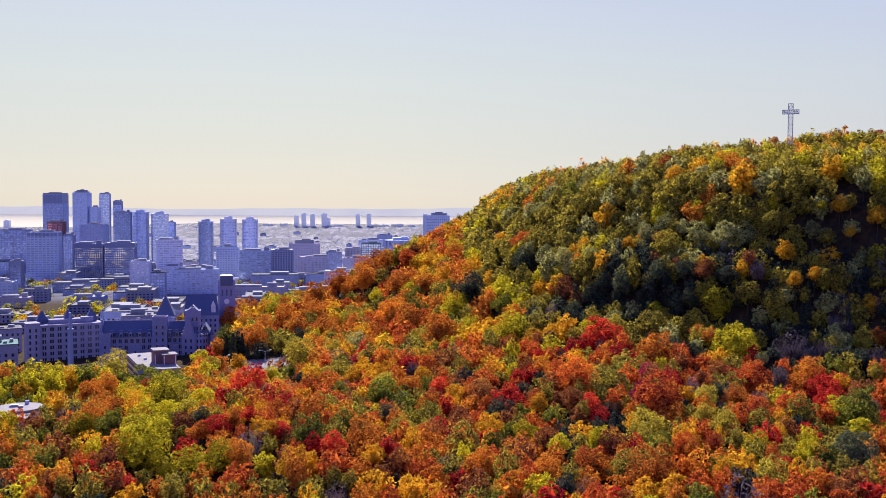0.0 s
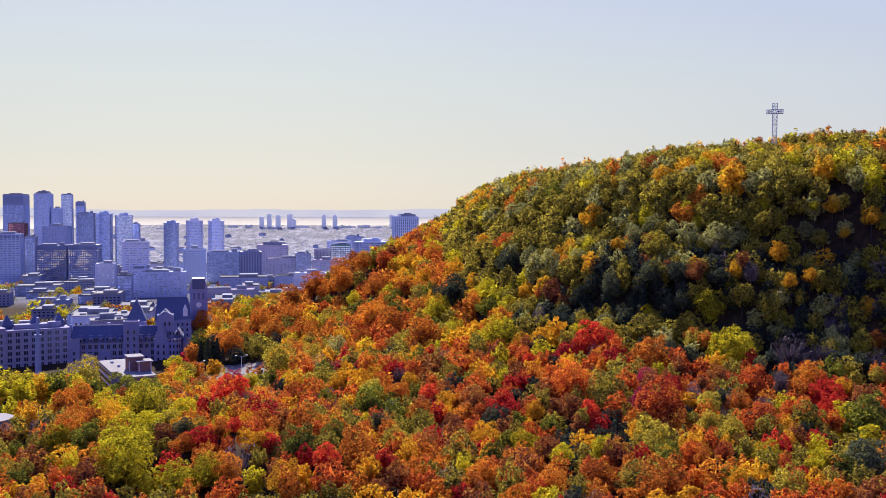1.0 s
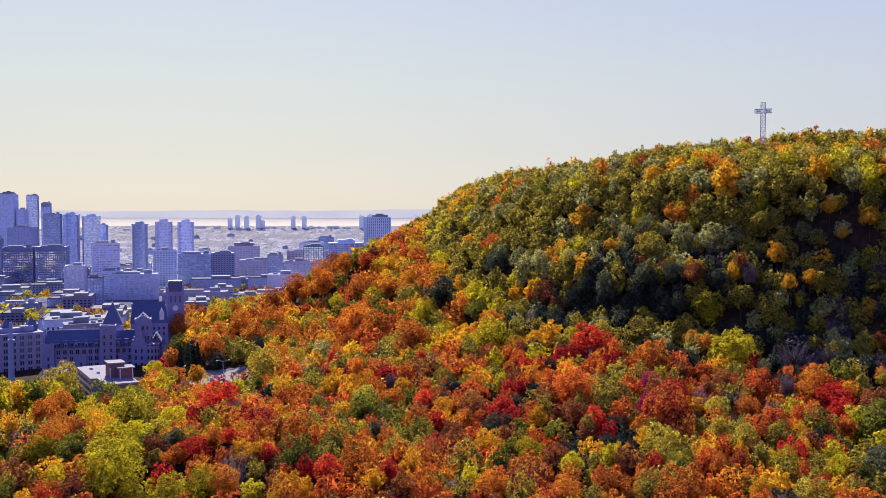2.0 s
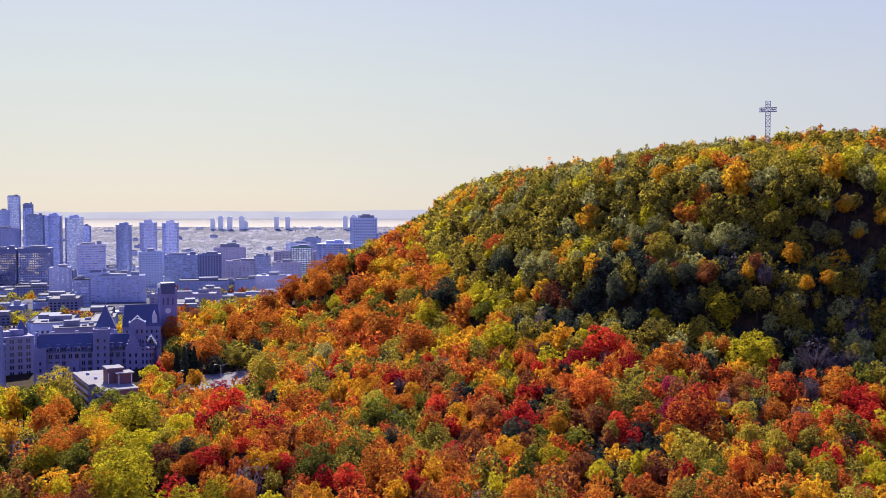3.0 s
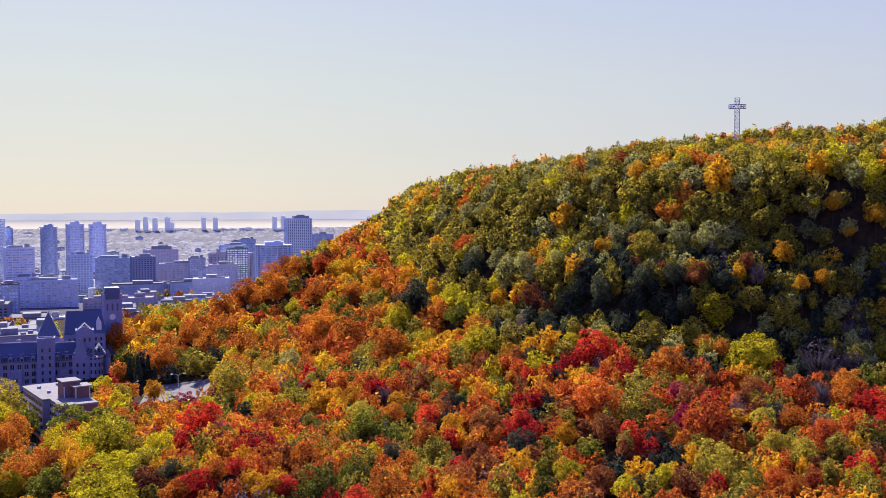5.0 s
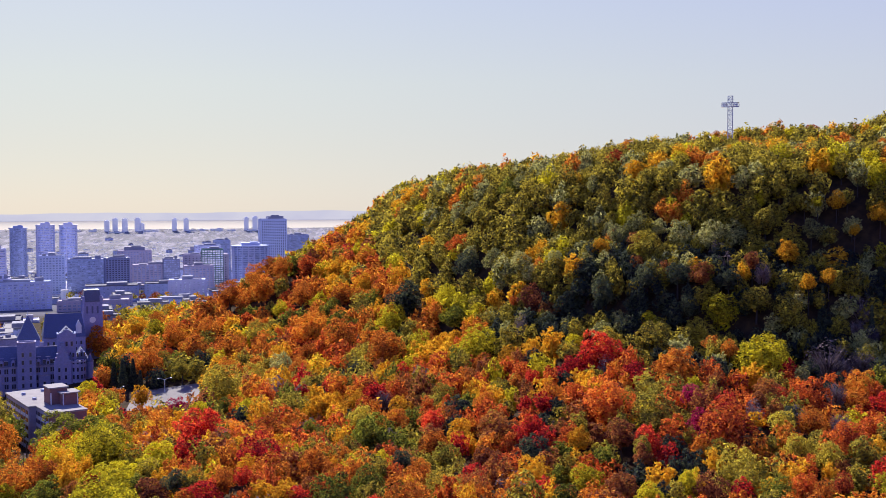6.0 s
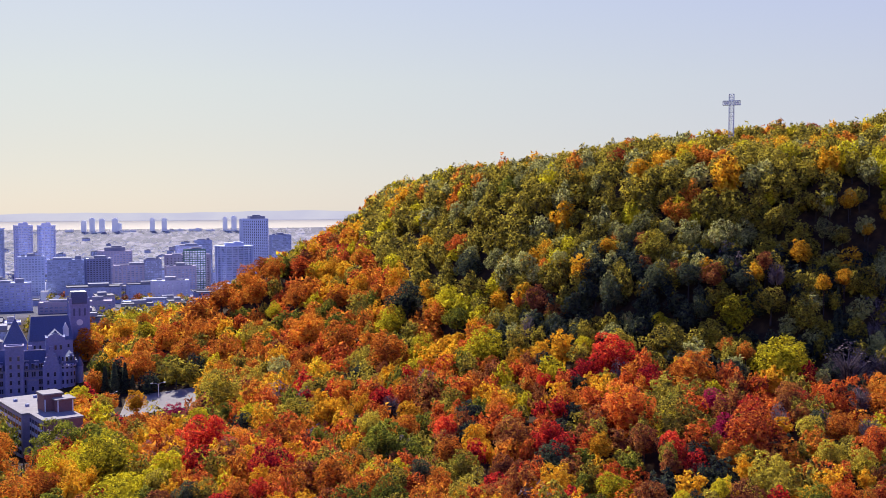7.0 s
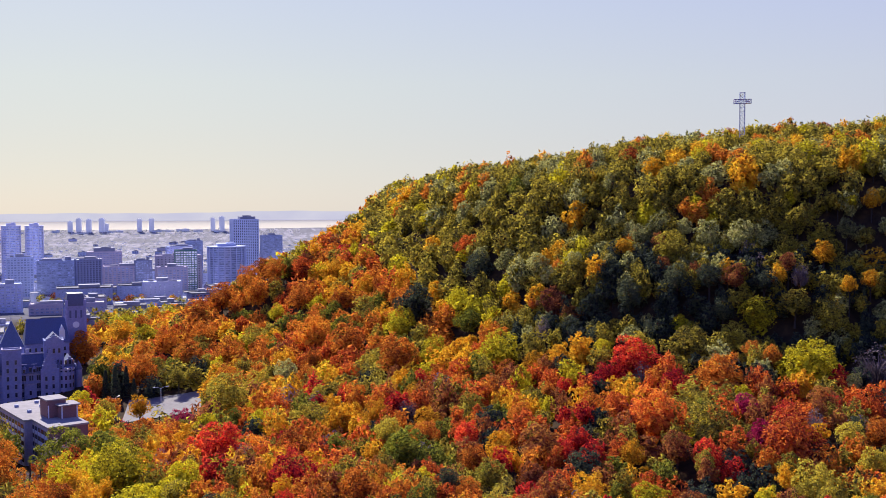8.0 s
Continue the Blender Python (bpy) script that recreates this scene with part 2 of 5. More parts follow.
def land(x, y):
    """Height of the ground, in metres above the sea. Past 2.5 km the plain is drawn in and rises with the line of sight."""
    x, y = np.asarray(x, float), np.asarray(y, float)
    park = 114.65 + 3.22 * np.clip(x, -500, 500) / 100 + -1.03 * np.clip(y, -600, 1300) / 100 - 11.0
    town = np.interp(y, (600, 800, 1000, 1300, 1600, 2000, 2500), (88, 84, 84, 78, 66, 48, 28))
    edge = 650 + 300 * smooth(-260, -140, x)
    z = park + (town - park) * smooth(0, 320, y - edge)
    for cx, cy, sx, sy, turn, high in MOUNDS:
        c, s = math.cos(turn), math.sin(turn)
        u, v = (x - cx) * c + (y - cy) * s, -(x - cx) * s + (y - cy) * c
        z = z + high * np.exp(-0.5 * ((u / sx) ** 2 + (v / sy) ** 2))
    # the face of the hill falls in two cliffs with a bench between
    steep = smooth(40, 75, x) * (1 - smooth(575, 625, y))
    z = z + steep * (np.interp(z, (125, 135, 146, 152, 160, 182, 192, 200), (124.5, 132, 137.5, 152, 162, 174.5, 190.5, 199)) - z) * ((z > 125) & (z < 200))
    far = np.clip((y - 2500) / 2450, 0, 0.9975)
    d = 2500 - 2450 * np.log(1 - far)
    plain_z = 200 - (200 - np.interp(d, (2500, 6000, 9000), (28, 18, 13))) * np.maximum(y, 1) / np.maximum(d, 1)
    z = np.where(y > 2500, plain_z, z)
    return z


def land_z(x, y):
    return float(land(x, y))


def spaced(lo, hi, fine, near, far, grow=1.13):
    """Grid lines: even between near and far, ever wider outside."""
    mid = list(np.arange(near, far + fine, fine))
    step, v, up = fine, far, []
    while v < hi:
        step *= grow
        v = min(v + step, hi)
        up.append(v)
    step, v, down = fine, near, []
    while v > lo:
        step *= grow
        v = max(v - step, lo)
        down.append(v)
    return np.array(down[::-1] + mid + up)


def sheet(name, xs, ys, zs, mat):
    nx, ny = len(xs), len(ys)
    gx, gy = np.meshgrid(xs, ys)
    idx = np.arange(nx * ny).reshape(ny, nx)
    faces = np.stack([idx[:-1, :-1], idx[:-1, 1:], idx[1:, 1:], idx[1:, :-1]], -1).reshape(-1, 4)
    return from_arrays(name, np.stack([gx, gy, zs], -1).reshape(-1, 3), faces, mat)


def ground_material():
    """Leaf litter in the woods; further off a town's mottle of roofs, streets and trees, paled with distance to paint
    in haze.
    """
    m, nodes, links = material("ground")
    b = nodes["Principled BSDF"]
    b.inputs["Roughness"].default_value, b.inputs["Specular IOR Level"].default_value = 0.95, 0.02
    litter = ramp(nodes, [(0.3, (0.025, 0.018, 0.016)), (0.55, (0.05, 0.032, 0.02)), (0.75, (0.085, 0.05, 0.025))])
    links.new(noise_tex(nodes, links, 0.25, 5.0).outputs["Fac"], litter.inputs[0])
    v = nodes.new("ShaderNodeTexVoronoi")
    v.inputs["Scale"].default_value = 0.028
    g = nodes.new("ShaderNodeNewGeometry")
    links.new(g.outputs["Position"], v.inputs["Vector"])
    sep = nodes.new("ShaderNodeSeparateColor")
    links.new(v.outputs["Color"], sep.inputs[0])
    town = ramp(nodes, [(0.0, (0.10, 0.10, 0.13)), (0.4, (0.12, 0.12, 0.165)), (0.75, (0.14, 0.14, 0.195)), (1.0, (0.17, 0.168, 0.225))])
    links.new(sep.outputs[0], town.inputs[0])
    xyz = nodes.new("ShaderNodeSeparateXYZ")
    links.new(g.outputs["Position"], xyz.inputs[0])
    where = nodes.new("ShaderNodeMapRange")
    where.inputs[1].default_value, where.inputs[2].default_value = 1150, 1300
    links.new(xyz.outputs[1], where.inputs[0])
    # haze on the plain is painted in: paler colours take over with distance
    haze_paling = nodes.new("ShaderNodeMapRange")
    haze_paling.inputs[1].default_value, haze_paling.inputs[2].default_value = 1900, 3200
    links.new(xyz.outputs[1], haze_paling.inputs[0])
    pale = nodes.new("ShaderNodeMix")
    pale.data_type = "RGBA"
    links.new(haze_paling.outputs[0], pale.inputs[0])
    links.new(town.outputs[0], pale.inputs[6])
    cells = nodes.new("ShaderNodeTexVoronoi")
    cells.inputs["Scale"].default_value = 0.04
    stretch = nodes.new("ShaderNodeVectorMath")
    stretch.operation = "MULTIPLY"
    stretch.inputs[1].default_value = (1.5, 0.28, 0.0)
    links.new(g.outputs["Position"], stretch.inputs[0])
    links.new(stretch.outputs[0], cells.inputs["Vector"])
    parts = nodes.new("ShaderNodeSeparateColor")
    links.new(cells.outputs["Color"], parts.inputs[0])
    quarter = noise_tex(nodes, links, 0.006, 3.0)
    blend = nodes.new("ShaderNodeMath")
    blend.operation = "MULTIPLY_ADD"
    links.new(parts.outputs[1], blend.inputs[0])
    blend.inputs[1].default_value = 0.55
    links.new(quarter.outputs["Fac"], blend.inputs[2])
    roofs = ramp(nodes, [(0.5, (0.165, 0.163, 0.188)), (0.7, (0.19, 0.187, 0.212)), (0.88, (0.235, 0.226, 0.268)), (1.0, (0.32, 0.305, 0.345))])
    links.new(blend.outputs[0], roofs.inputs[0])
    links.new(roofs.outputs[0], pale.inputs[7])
    mix = nodes.new("ShaderNodeMix")
    mix.data_type = "RGBA"
    links.new(where.outputs[0], mix.inputs[0])
    links.new(litter.outputs[0], mix.inputs[6])
    links.new(pale.outputs[2], mix.inputs[7])
    links.new(mix.outputs[2], b.inputs["Base Color"])
    return m


gx, gy = spaced(-5200, 5200, 12, -320, 420), spaced(-900, 4975, 12, 130, 1120)
gy = np.unique(np.concatenate([gy[gy < 4500], np.linspace(4500, 4975, 40)]))
grid_x, grid_y = np.meshgrid(gx, gy)
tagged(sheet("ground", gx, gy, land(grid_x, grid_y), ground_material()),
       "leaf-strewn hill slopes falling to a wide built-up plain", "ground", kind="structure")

# the river, between the town's shore and the far shore
water_mat, nodes, links = material("river_water")
b = nodes["Principled BSDF"]
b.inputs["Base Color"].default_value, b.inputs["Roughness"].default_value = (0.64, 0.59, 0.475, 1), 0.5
b.inputs["Specular IOR Level"].default_value = 0.0  # no mirror image: the cream sky reflection is painted into the base colour
b.inputs["IOR"].default_value = 1.02


def near_shore(x):
    return 4592 + 172 * smooth(-1750, -1150, x) + 9 * np.sin(np.asarray(x) / 210) + 6 * np.sin(np.asarray(x) / 77 + 2)


wx, k = np.linspace(-5000, 5000, 120), np.linspace(0, 1, 40)
wy = near_shore(wx)[None, :] * (1 - k[:, None]) + 4932 * k[:, None]
idx = np.arange(4800).reshape(40, 120)
quads = np.stack([idx[:-1, :-1], idx[:-1, 1:], idx[1:, 1:], idx[1:, :-1]], -1).reshape(-1, 4)
wxx = np.repeat(wx[None, :], 40, 0)
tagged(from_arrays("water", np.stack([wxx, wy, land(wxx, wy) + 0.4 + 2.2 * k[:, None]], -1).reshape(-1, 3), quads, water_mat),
       "broad pale river with its cream shine painted in", "river", kind="structure")

# the far shore and its low hills, a plain pale band beyond the river, its haze put in as emission
shore_mat, nodes, links = material("hazy_far_shore")
b = nodes["Principled BSDF"]
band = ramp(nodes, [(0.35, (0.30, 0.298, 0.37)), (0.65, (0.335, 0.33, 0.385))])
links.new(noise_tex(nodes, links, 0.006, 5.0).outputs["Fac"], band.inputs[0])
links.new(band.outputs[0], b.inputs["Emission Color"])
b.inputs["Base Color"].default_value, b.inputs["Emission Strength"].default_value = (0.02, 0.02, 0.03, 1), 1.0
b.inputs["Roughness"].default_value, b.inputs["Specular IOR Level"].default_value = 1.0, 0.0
bx, by = np.linspace(-5000, 5000, 260), np.array([4916.0, 4924.0, 4990.0])
bump = 26 + 4 * np.sin(bx / 430 + 1) + 3 * np.sin(bx / 170) + 1.2 * np.sin(bx / 41)
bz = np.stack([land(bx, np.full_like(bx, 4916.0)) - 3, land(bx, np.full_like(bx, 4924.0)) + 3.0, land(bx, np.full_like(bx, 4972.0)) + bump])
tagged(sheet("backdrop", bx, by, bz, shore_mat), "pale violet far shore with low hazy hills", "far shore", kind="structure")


# ---- the old stone hospital ----
def window_rows(root, x0, x1, y, z0, floor, rows, pitch, w, h, face=-1):
    """Rows of tall panes with stone sills on a wall along x; one part a row."""
    for k in range(rows):
        bm = bmesh.new()
        n = max(1, int((x1 - x0) / pitch))
        for j in range(n):
            x = x0 + (j + 0.5) * (x1 - x0) / n
            for off in (-w * 0.3, w * 0.3) if w > 1.6 else (0,):
                box(bm, (x + off * 1.1, y + face * 0.04, z0 + k * floor), (w * 0.5 if w > 1.6 else w, 0.1, h))
        tagged(part("window_band", bm, PANE, root), kind="stuff")
        bm = bmesh.new()
        for j in range(n):
            x = x0 + (j + 0.5) * (x1 - x0) / n
            box(bm, (x, y + face * 0.1, z0 + k * floor - 0.3), (w * 1.35, 0.3, 0.25))
            box(bm, (x, y + face * 0.08, z0 + k * floor + h + 0.05), (w * 1.35, 0.24, 0.3))
        tagged(part("sill_course", bm, STONE, root), kind="stuff")


def step_gable(root, x, y, z, w, d, h, stone=STONE_DARK):
    """A crow-stepped gable wall facing -y with pale copings."""
    bm, cop = bmesh.new(), bmesh.new()
    n = 6
    for k in range(n):
        ww = w * (1 - k / n)
        box(bm, (x, y, z + k * h / n), (ww, d, h / n))
        for s in (-1, 1):
            box(cop, (x + s * (ww / 2 - w / n / 4), y, z + (k + 1) * h / n), (w / n / 2 + 0.15, d + 0.3, 0.25))
    part("step_gable", bm, stone, root)
    tagged(part("coping", cop, CONCRETE_GREY, root, "pale stone coping"), kind="stuff")


def turret(root, x, y, z, r, h, roof):
    bm = bmesh.new()
    rod(bm, (x, y, z), (x, y, z + h), r, r, 10)
    part("turret", bm, STONE_DARK, root)
    bm = bmesh.new()
    rod(bm, (x, y, z + h), (x, y, z + h + roof), r * 1.15, 0.05, 10)
    part("turret_roof", bm, SLATE, root)


def castle_wing():
    """The turreted stone wing above the trees, its long front towards the wood."""
    z0 = land_z(-200, 675) - 4
    root = thing("hospital_wing", (-197, 672, z0), radians(11), "old grey stone hospital wing with steep slate roofs, gables and turrets", "hospital")
    eave, ridge = 110.2 - z0, 120.4 - z0
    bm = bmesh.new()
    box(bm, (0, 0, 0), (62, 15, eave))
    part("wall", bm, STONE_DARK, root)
    bm = bmesh.new()
    gable(bm, (-11.5, 0, eave), (37, 16.4, ridge - eave), hip=0.4)
    gable(bm, (20, 0, eave), (24, 16.4, ridge - eave - 1.0), hip=0.4)
    part("roof", bm, SLATE, root, "dark blue slate roof")
    bm = bmesh.new()
    box(bm, (-11.5, 0, ridge - 0.1), (36, 0.6, 0.5))
    box(bm, (20, 0, ridge - 1.1), (23, 0.6, 0.5))
    part("ridge_capping", bm, STONE, root, "pale ridge capping")
    for z in (eave - 1.0, eave - 9.4, 8.0):
        bm = bmesh.new()
        box(bm, (0, -7.6, z), (62.4, 0.5, 0.45))
        part("string_course", bm, STONE, root, "pale stone string course")
    window_rows(root, -28, 2, -7.5, 4.0, 4.3, 5, 3.6, 1.7, 2.6)
    window_rows(root, 11, 22, -7.5, 4.0, 4.3, 5, 3.6, 1.7, 2.6)
    # low dormers with lit lintels along the eave
    for x in (-24, -18, -12, -6, 0, 13, 18):
        bm = bmesh.new()
        box(bm, (x, -6.9, eave + 0.2), (2.0, 3.0, 2.2))
        gable(bm, (x, -6.6, eave + 2.4), (3.2, 2.4, 1.4), radians(90))
        dormer = part("dormer", bm, STONE_DARK, root)
        bm = bmesh.new()
        box(bm, (x, -8.45, eave + 0.5), (1.2, 0.14, 1.6))
        part("pane", bm, PANE, dormer)
        bm = bmesh.new()
        box(bm, (x, -7.2, eave + 4.6), (2.6, 1.6, 0.2))
        part("cap", bm, STONE, dormer)
    # the gabled left end, with a stepped parapet
    for y in (-7.9, 7.9):
        bm = bmesh.new()
        rod(bm, (-31, y, 0), (-31, y, eave + 3), 1.2, 1.1, 8)
        rod(bm, (-31, y, eave + 3), (-31, y, eave + 6), 1.3, 0.05, 8)
        part("corner_turret", bm, STONE_DARK, root)
    bm, cop = bmesh.new(), bmesh.new()
    for k in range(7):
        wide = 15.8 * (1 - k / 7)
        box(bm, (-31, 0, eave + k * 1.6), (1.2, wide, 1.6))
        for e in (-1, 1):
            box(cop, (-31, e * (wide / 2 - 0.5), eave + (k + 1) * 1.6), (1.5, 1.1, 0.25))
    part("end_gable", bm, STONE_DARK, root)
    tagged(part("coping", cop, CONCRETE_GREY, root, "pale stone coping"), kind="stuff")
    # projecting stair blocks and the tall stair tower
    for x, w, d, top in ((7.0, 9.5, 8, 123.2), (-28, 7, 6, 112.5), (-20, 8, 5, 103), (-9, 6, 4, 105), (16, 6, 4, 104)):
        bm = bmesh.new()
        box(bm, (x, -5.5 - d / 4, 0), (w, d, top - z0))
        part("stair_tower", bm, STONE_DARK, root)
        bm = bmesh.new()
        for e in (-1, 1):
            box(bm, (x + e * (w / 2 - 0.2), -5.5 - d / 4, top - z0), (0.7, d + 0.4, 0.8))
            box(bm, (x, -5.5 - d / 4 + e * (d / 2 - 0.1), top - z0), (w - 1.1, 0.6, 0.7))
        part("parapet", bm, STONE, root, "pale stone parapet")
        window_rows(root, x - w / 2 + 0.8, x + w / 2 - 0.8, -5.5 - d * 0.75, 5, 4.3, max(2, int((top - z0 - 6) / 4.3)), 3, 1.1, 2.2)
    # the gabled bay and the round bay with its pale balcony
    bm = bmesh.new()
    box(bm, (25.5, -8.5, 0), (9, 6, eave))
    part("bay", bm, STONE_DARK, root)
    step_gable(root, 25.5, -11.0, eave, 9, 1.2, 12.4)
    window_rows(root, 22, 29, -11.5, 4, 4.3, 6, 2.4, 1.1, 2.2)
    bm = bmesh.new()
    gable(bm, (25.5, -5.0, eave), (12, 8.4, 11.5), radians(90))
    part("cross_roof", bm, SLATE, root)
    bm = bmesh.new()
    rod(bm, (33.5, -7.5, 0), (33.5, -7.5, eave + 0.8), 4.4, 4.4, 14)
    part("round_bay", bm, STONE_DARK, root)
    bm = bmesh.new()
    rod(bm, (33.5, -7.5, eave + 0.8), (33.5, -7.5, eave + 1.6), 4.8, 4.8, 14)
    part("balcony", bm, STONE, root, "pale stone balcony")
    for k in range(5):
        a = radians(-150 + 30 * k)
        for row in range(6):
            bm = bmesh.new()
            box(bm, (33.5 + math.cos(a) * 4.38, -7.5 + math.sin(a) * 4.38, 4 + row * 4.2), (0.14, 1.0, 2.2), a)
            part("pane", bm, PANE, root)
    turret(root, 29.9, -9.5, 4, 1.5, eave - 2, 5)
    # the square tower block behind the gable, with a pale stepped parapet
    tall = 126.0 - z0
    bm = bmesh.new()
    box(bm, (28.0, -1.0, 0), (10, 10, tall))
    part("tower_block", bm, STONE_DARK, root)
    bm, cop = bmesh.new(), bmesh.new()
    for k in range(4):
        wide = 10 * (1 - k / 4)
        box(bm, (28.0, -5.4, tall + k * 0.75), (wide, 1.2, 0.75))
        for e in (-1, 1):
            box(cop, (28.0 + e * (wide / 2 - 0.6), -5.4, tall + (k + 1) * 0.75), (1.3, 1.5, 0.25))
    for e in (-1, 1):
        for k in range(4):
            box(cop, (28.0 + e * 4.7, -3.5 + k * 2.4, tall), (0.9, 1.3, 0.9))
    part("stepped_parapet", bm, STONE_DARK, root)
    tagged(part("coping", cop, CONCRETE_GREY, root, "pale stone coping"), kind="stuff")
    window_rows(root, 24, 32, -6.0, tall - 6, 4.3, 1, 2.6, 1.1, 2.4)
    bm = bmesh.new()
    gable(bm, (28.0, 0.5, tall), (9, 9, 4.5), radians(90))
    part("tower_roof", bm, SLATE, root)
    # the lower cross wing at the far end
    bm = bmesh.new()
    box(bm, (36, 6, 0), (9, 20, eave - 1))
    part("cross_wing", bm, STONE_DARK, root)
    bm = bmesh.new()
    gable(bm, (36, 6, eave - 1), (21, 9.6, 7.5), radians(90))
    part("cross_roof", bm, SLATE, root)
    step_gable(root, 36, -3.6, eave - 1, 9, 1.0, 8)
    turret(root, 40.5, -4, 0, 1.8, eave, 5)
    for x in (-22, -8, 15):
        bm = bmesh.new()
        box(bm, (x, 3.5, ridge - 5), (1.8, 1.2, 6.0))
        box(bm, (x, 3.5, ridge + 1.0), (2.2, 1.6, 0.4))
        part("chimney_stack", bm, STONE, root)
    # the pyramid-roofed pavilion behind
    bm = bmesh.new()
    box(bm, (7.5, 34, 0), (12.5, 12.5, 120 - z0))
    part("pavilion", bm, STONE_DARK, root)
    bm = bmesh.new()
    box(bm, (7.5, 34, 120 - z0), (13.4, 13.4, 14), taper=0.05)
    part("pavilion_roof", bm, SLATE, root)
    bm = bmesh.new()
    rod(bm, (7.5, 34, 134 - z0), (7.5, 34, 137 - z0), 0.25, 0.08)
    part("finial", bm, STEEL, root)


def clock_tower():
    """The square clock tower and the great roof beside it."""
    z0 = 76
    root = thing("clock_tower", (-175, 808, z0), radians(14), "dark square stone clock tower with a slate top", "tower")
    bm = bmesh.new()
    box(bm, (0, 0, 0), (12, 12, 133 - z0))
    for x in (-6, 6):
        for y in (-6, 6):
            box(bm, (x * 0.95, y * 0.95, 0), (1.8, 1.8, 137 - z0))
    part("shaft", bm, STONE_DARK, root)
    bm = bmesh.new()
    box(bm, (0, 0, 133 - z0), (13, 13, 1.2))
    box(bm, (0, 0, 134.2 - z0), (12, 12, 7), taper=0.8)
    part("roof", bm, SLATE, root)
    bm = bmesh.new()
    for x in (-3.4, 0, 3.4):
        box(bm, (x, -6.04, 125 - z0), (1.2, 0.12, 5))
    part("louvres", bm, SLATE, root)
    bm = bmesh.new()
    rod(bm, (0, -6.0, 120.5 - z0), (0, -6.3, 120.5 - z0), 2.1, 2.1, 20)
    part("clock_face", bm, WHITE, root, "pale round clock face")


def main_block():
    z0 = 78
    root = thing("hospital_main_block", (-190, 786, z0), radians(14), "stone hospital main block under a tall dark slate roof", "hospital")
    bm = bmesh.new()
    box(bm, (0, 0, 0), (26, 20, 112 - z0))
    part("wall", bm, STONE_DARK, root)
    bm = bmesh.new()
    gable(bm, (0, 0, 112 - z0), (27, 21, 15), hip=2)
    part("roof", bm, SLATE, root)
    window_rows(root, -12, 12, -10, 8, 4.2, 6, 3.4, 1.2, 2.2)
    bm = bmesh.new()
    box(bm, (9, -7, 114 - z0), (3.4, 4, 5))
    gable(bm, (9, -7, 119 - z0), (5, 3.6, 4), radians(90))
    # sunlight on the dormer is put in as white material
    part("dormer", bm, WHITE, root, "dormer painted pale to look sunlit")


def long_wing():
    z0 = land_z(-270, 712) - 5
    root = thing("hospital_long_wing", (-272, 716, z0), radians(30), "long grey stone hospital wing with window rows", "hospital")
    h = 112.4 - z0
    bm = bmesh.new()
    box(bm, (0, 0, 0), (50, 16, h))
    box(bm, (-22, -4, 0), (9, 12, h + 2))
    part("wall", bm, STONE, root)
    bm = bmesh.new()
    box(bm, (0, 0, h), (50.6, 16.6, 0.5))
    box(bm, (-22, -4, h + 2), (9.6, 12.6, 0.5))
    part("cornice", bm, STONE, root)
    bm = bmesh.new()
    box(bm, (2, 2, h + 0.8), (24, 8, 2.6))
    box(bm, (16, 1, h + 0.8), (8, 6, 3.6))
    part("roof_house", bm, STONE, root)
    window_rows(root, -17, 24, -8, 4.5, 4.3, 6, 4.6, 2.2, 2.6)
    window_rows(root, -26, -18, -10, 4.5, 4.3, 6, 3.0, 1.2, 2.4)
    for x in (-14, 4, 20):
        bm = bmesh.new()
        box(bm, (x, 6, h + 0.8), (7, 7, 2))
        box(bm, (x, 6, h + 2.8), (7.6, 7.6, 7), taper=0.08)
        part("corner_roof", bm, SLATE, root)


def rear_block(x, y, w, d, top, rz, label, roof_mat, wall=CONCRETE):
    z0 = land_z(x, y) - 5
    root = thing("hospital_rear_block", (x, y, z0), radians(rz), label, "hospital building", "hospital rear blocks")
    bm = bmesh.new()
    box(bm, (0, 0, 0), (w, d, top - z0))
    part("wall", bm, wall, root)
    bm = bmesh.new()
    box(bm, (0, 0, top - z0), (w + 0.6, d + 0.6, 0.6))
    part("roof", bm, roof_mat, root)
    bm = bmesh.new()
    for k in range(5):
        box(bm, ((k - 2) * w * 0.17, (k % 3 - 1) * d * 0.2, top - z0 + 0.6), (w * 0.1, d * 0.2, 1.2 + 0.7 * (k % 3)))
    box(bm, (-w * 0.1, d * 0.1, top - z0 + 0.6), (w * 0.35, d * 0.4, 4))
    part("roof_plant", bm, ROOF_PLANT, root)
    window_rows(root, -w / 2 + 1, w / 2 - 1, -d / 2, 6, 4.0, max(2, int((top - z0 - 6) / 4)), 3.6, 1.6, 2.0)
    return root


def chimney():
    z0 = land_z(-239, 640) - 2
    root = thing("boiler_chimney", (-239, 640, z0), 0, "tall slim white chimney beside the stone hospital", "chimney")
    bm = bmesh.new()
    rod(bm, (0, 0, 0), (0, 0, 117 - z0), 1.9, 1.6, 14)
    part("stack", bm, CONCRETE_GREY, root)
    bm = bmesh.new()
    rod(bm, (0, 0, 117 - z0), (0, 0, 118.5 - z0), 2.1, 2.1, 14)
    rod(bm, (0, 0, 118.5 - z0), (0, 0, 129 - z0), 1.1, 0.8, 12)
    part("collar", bm, CONCRETE_GREY, root)


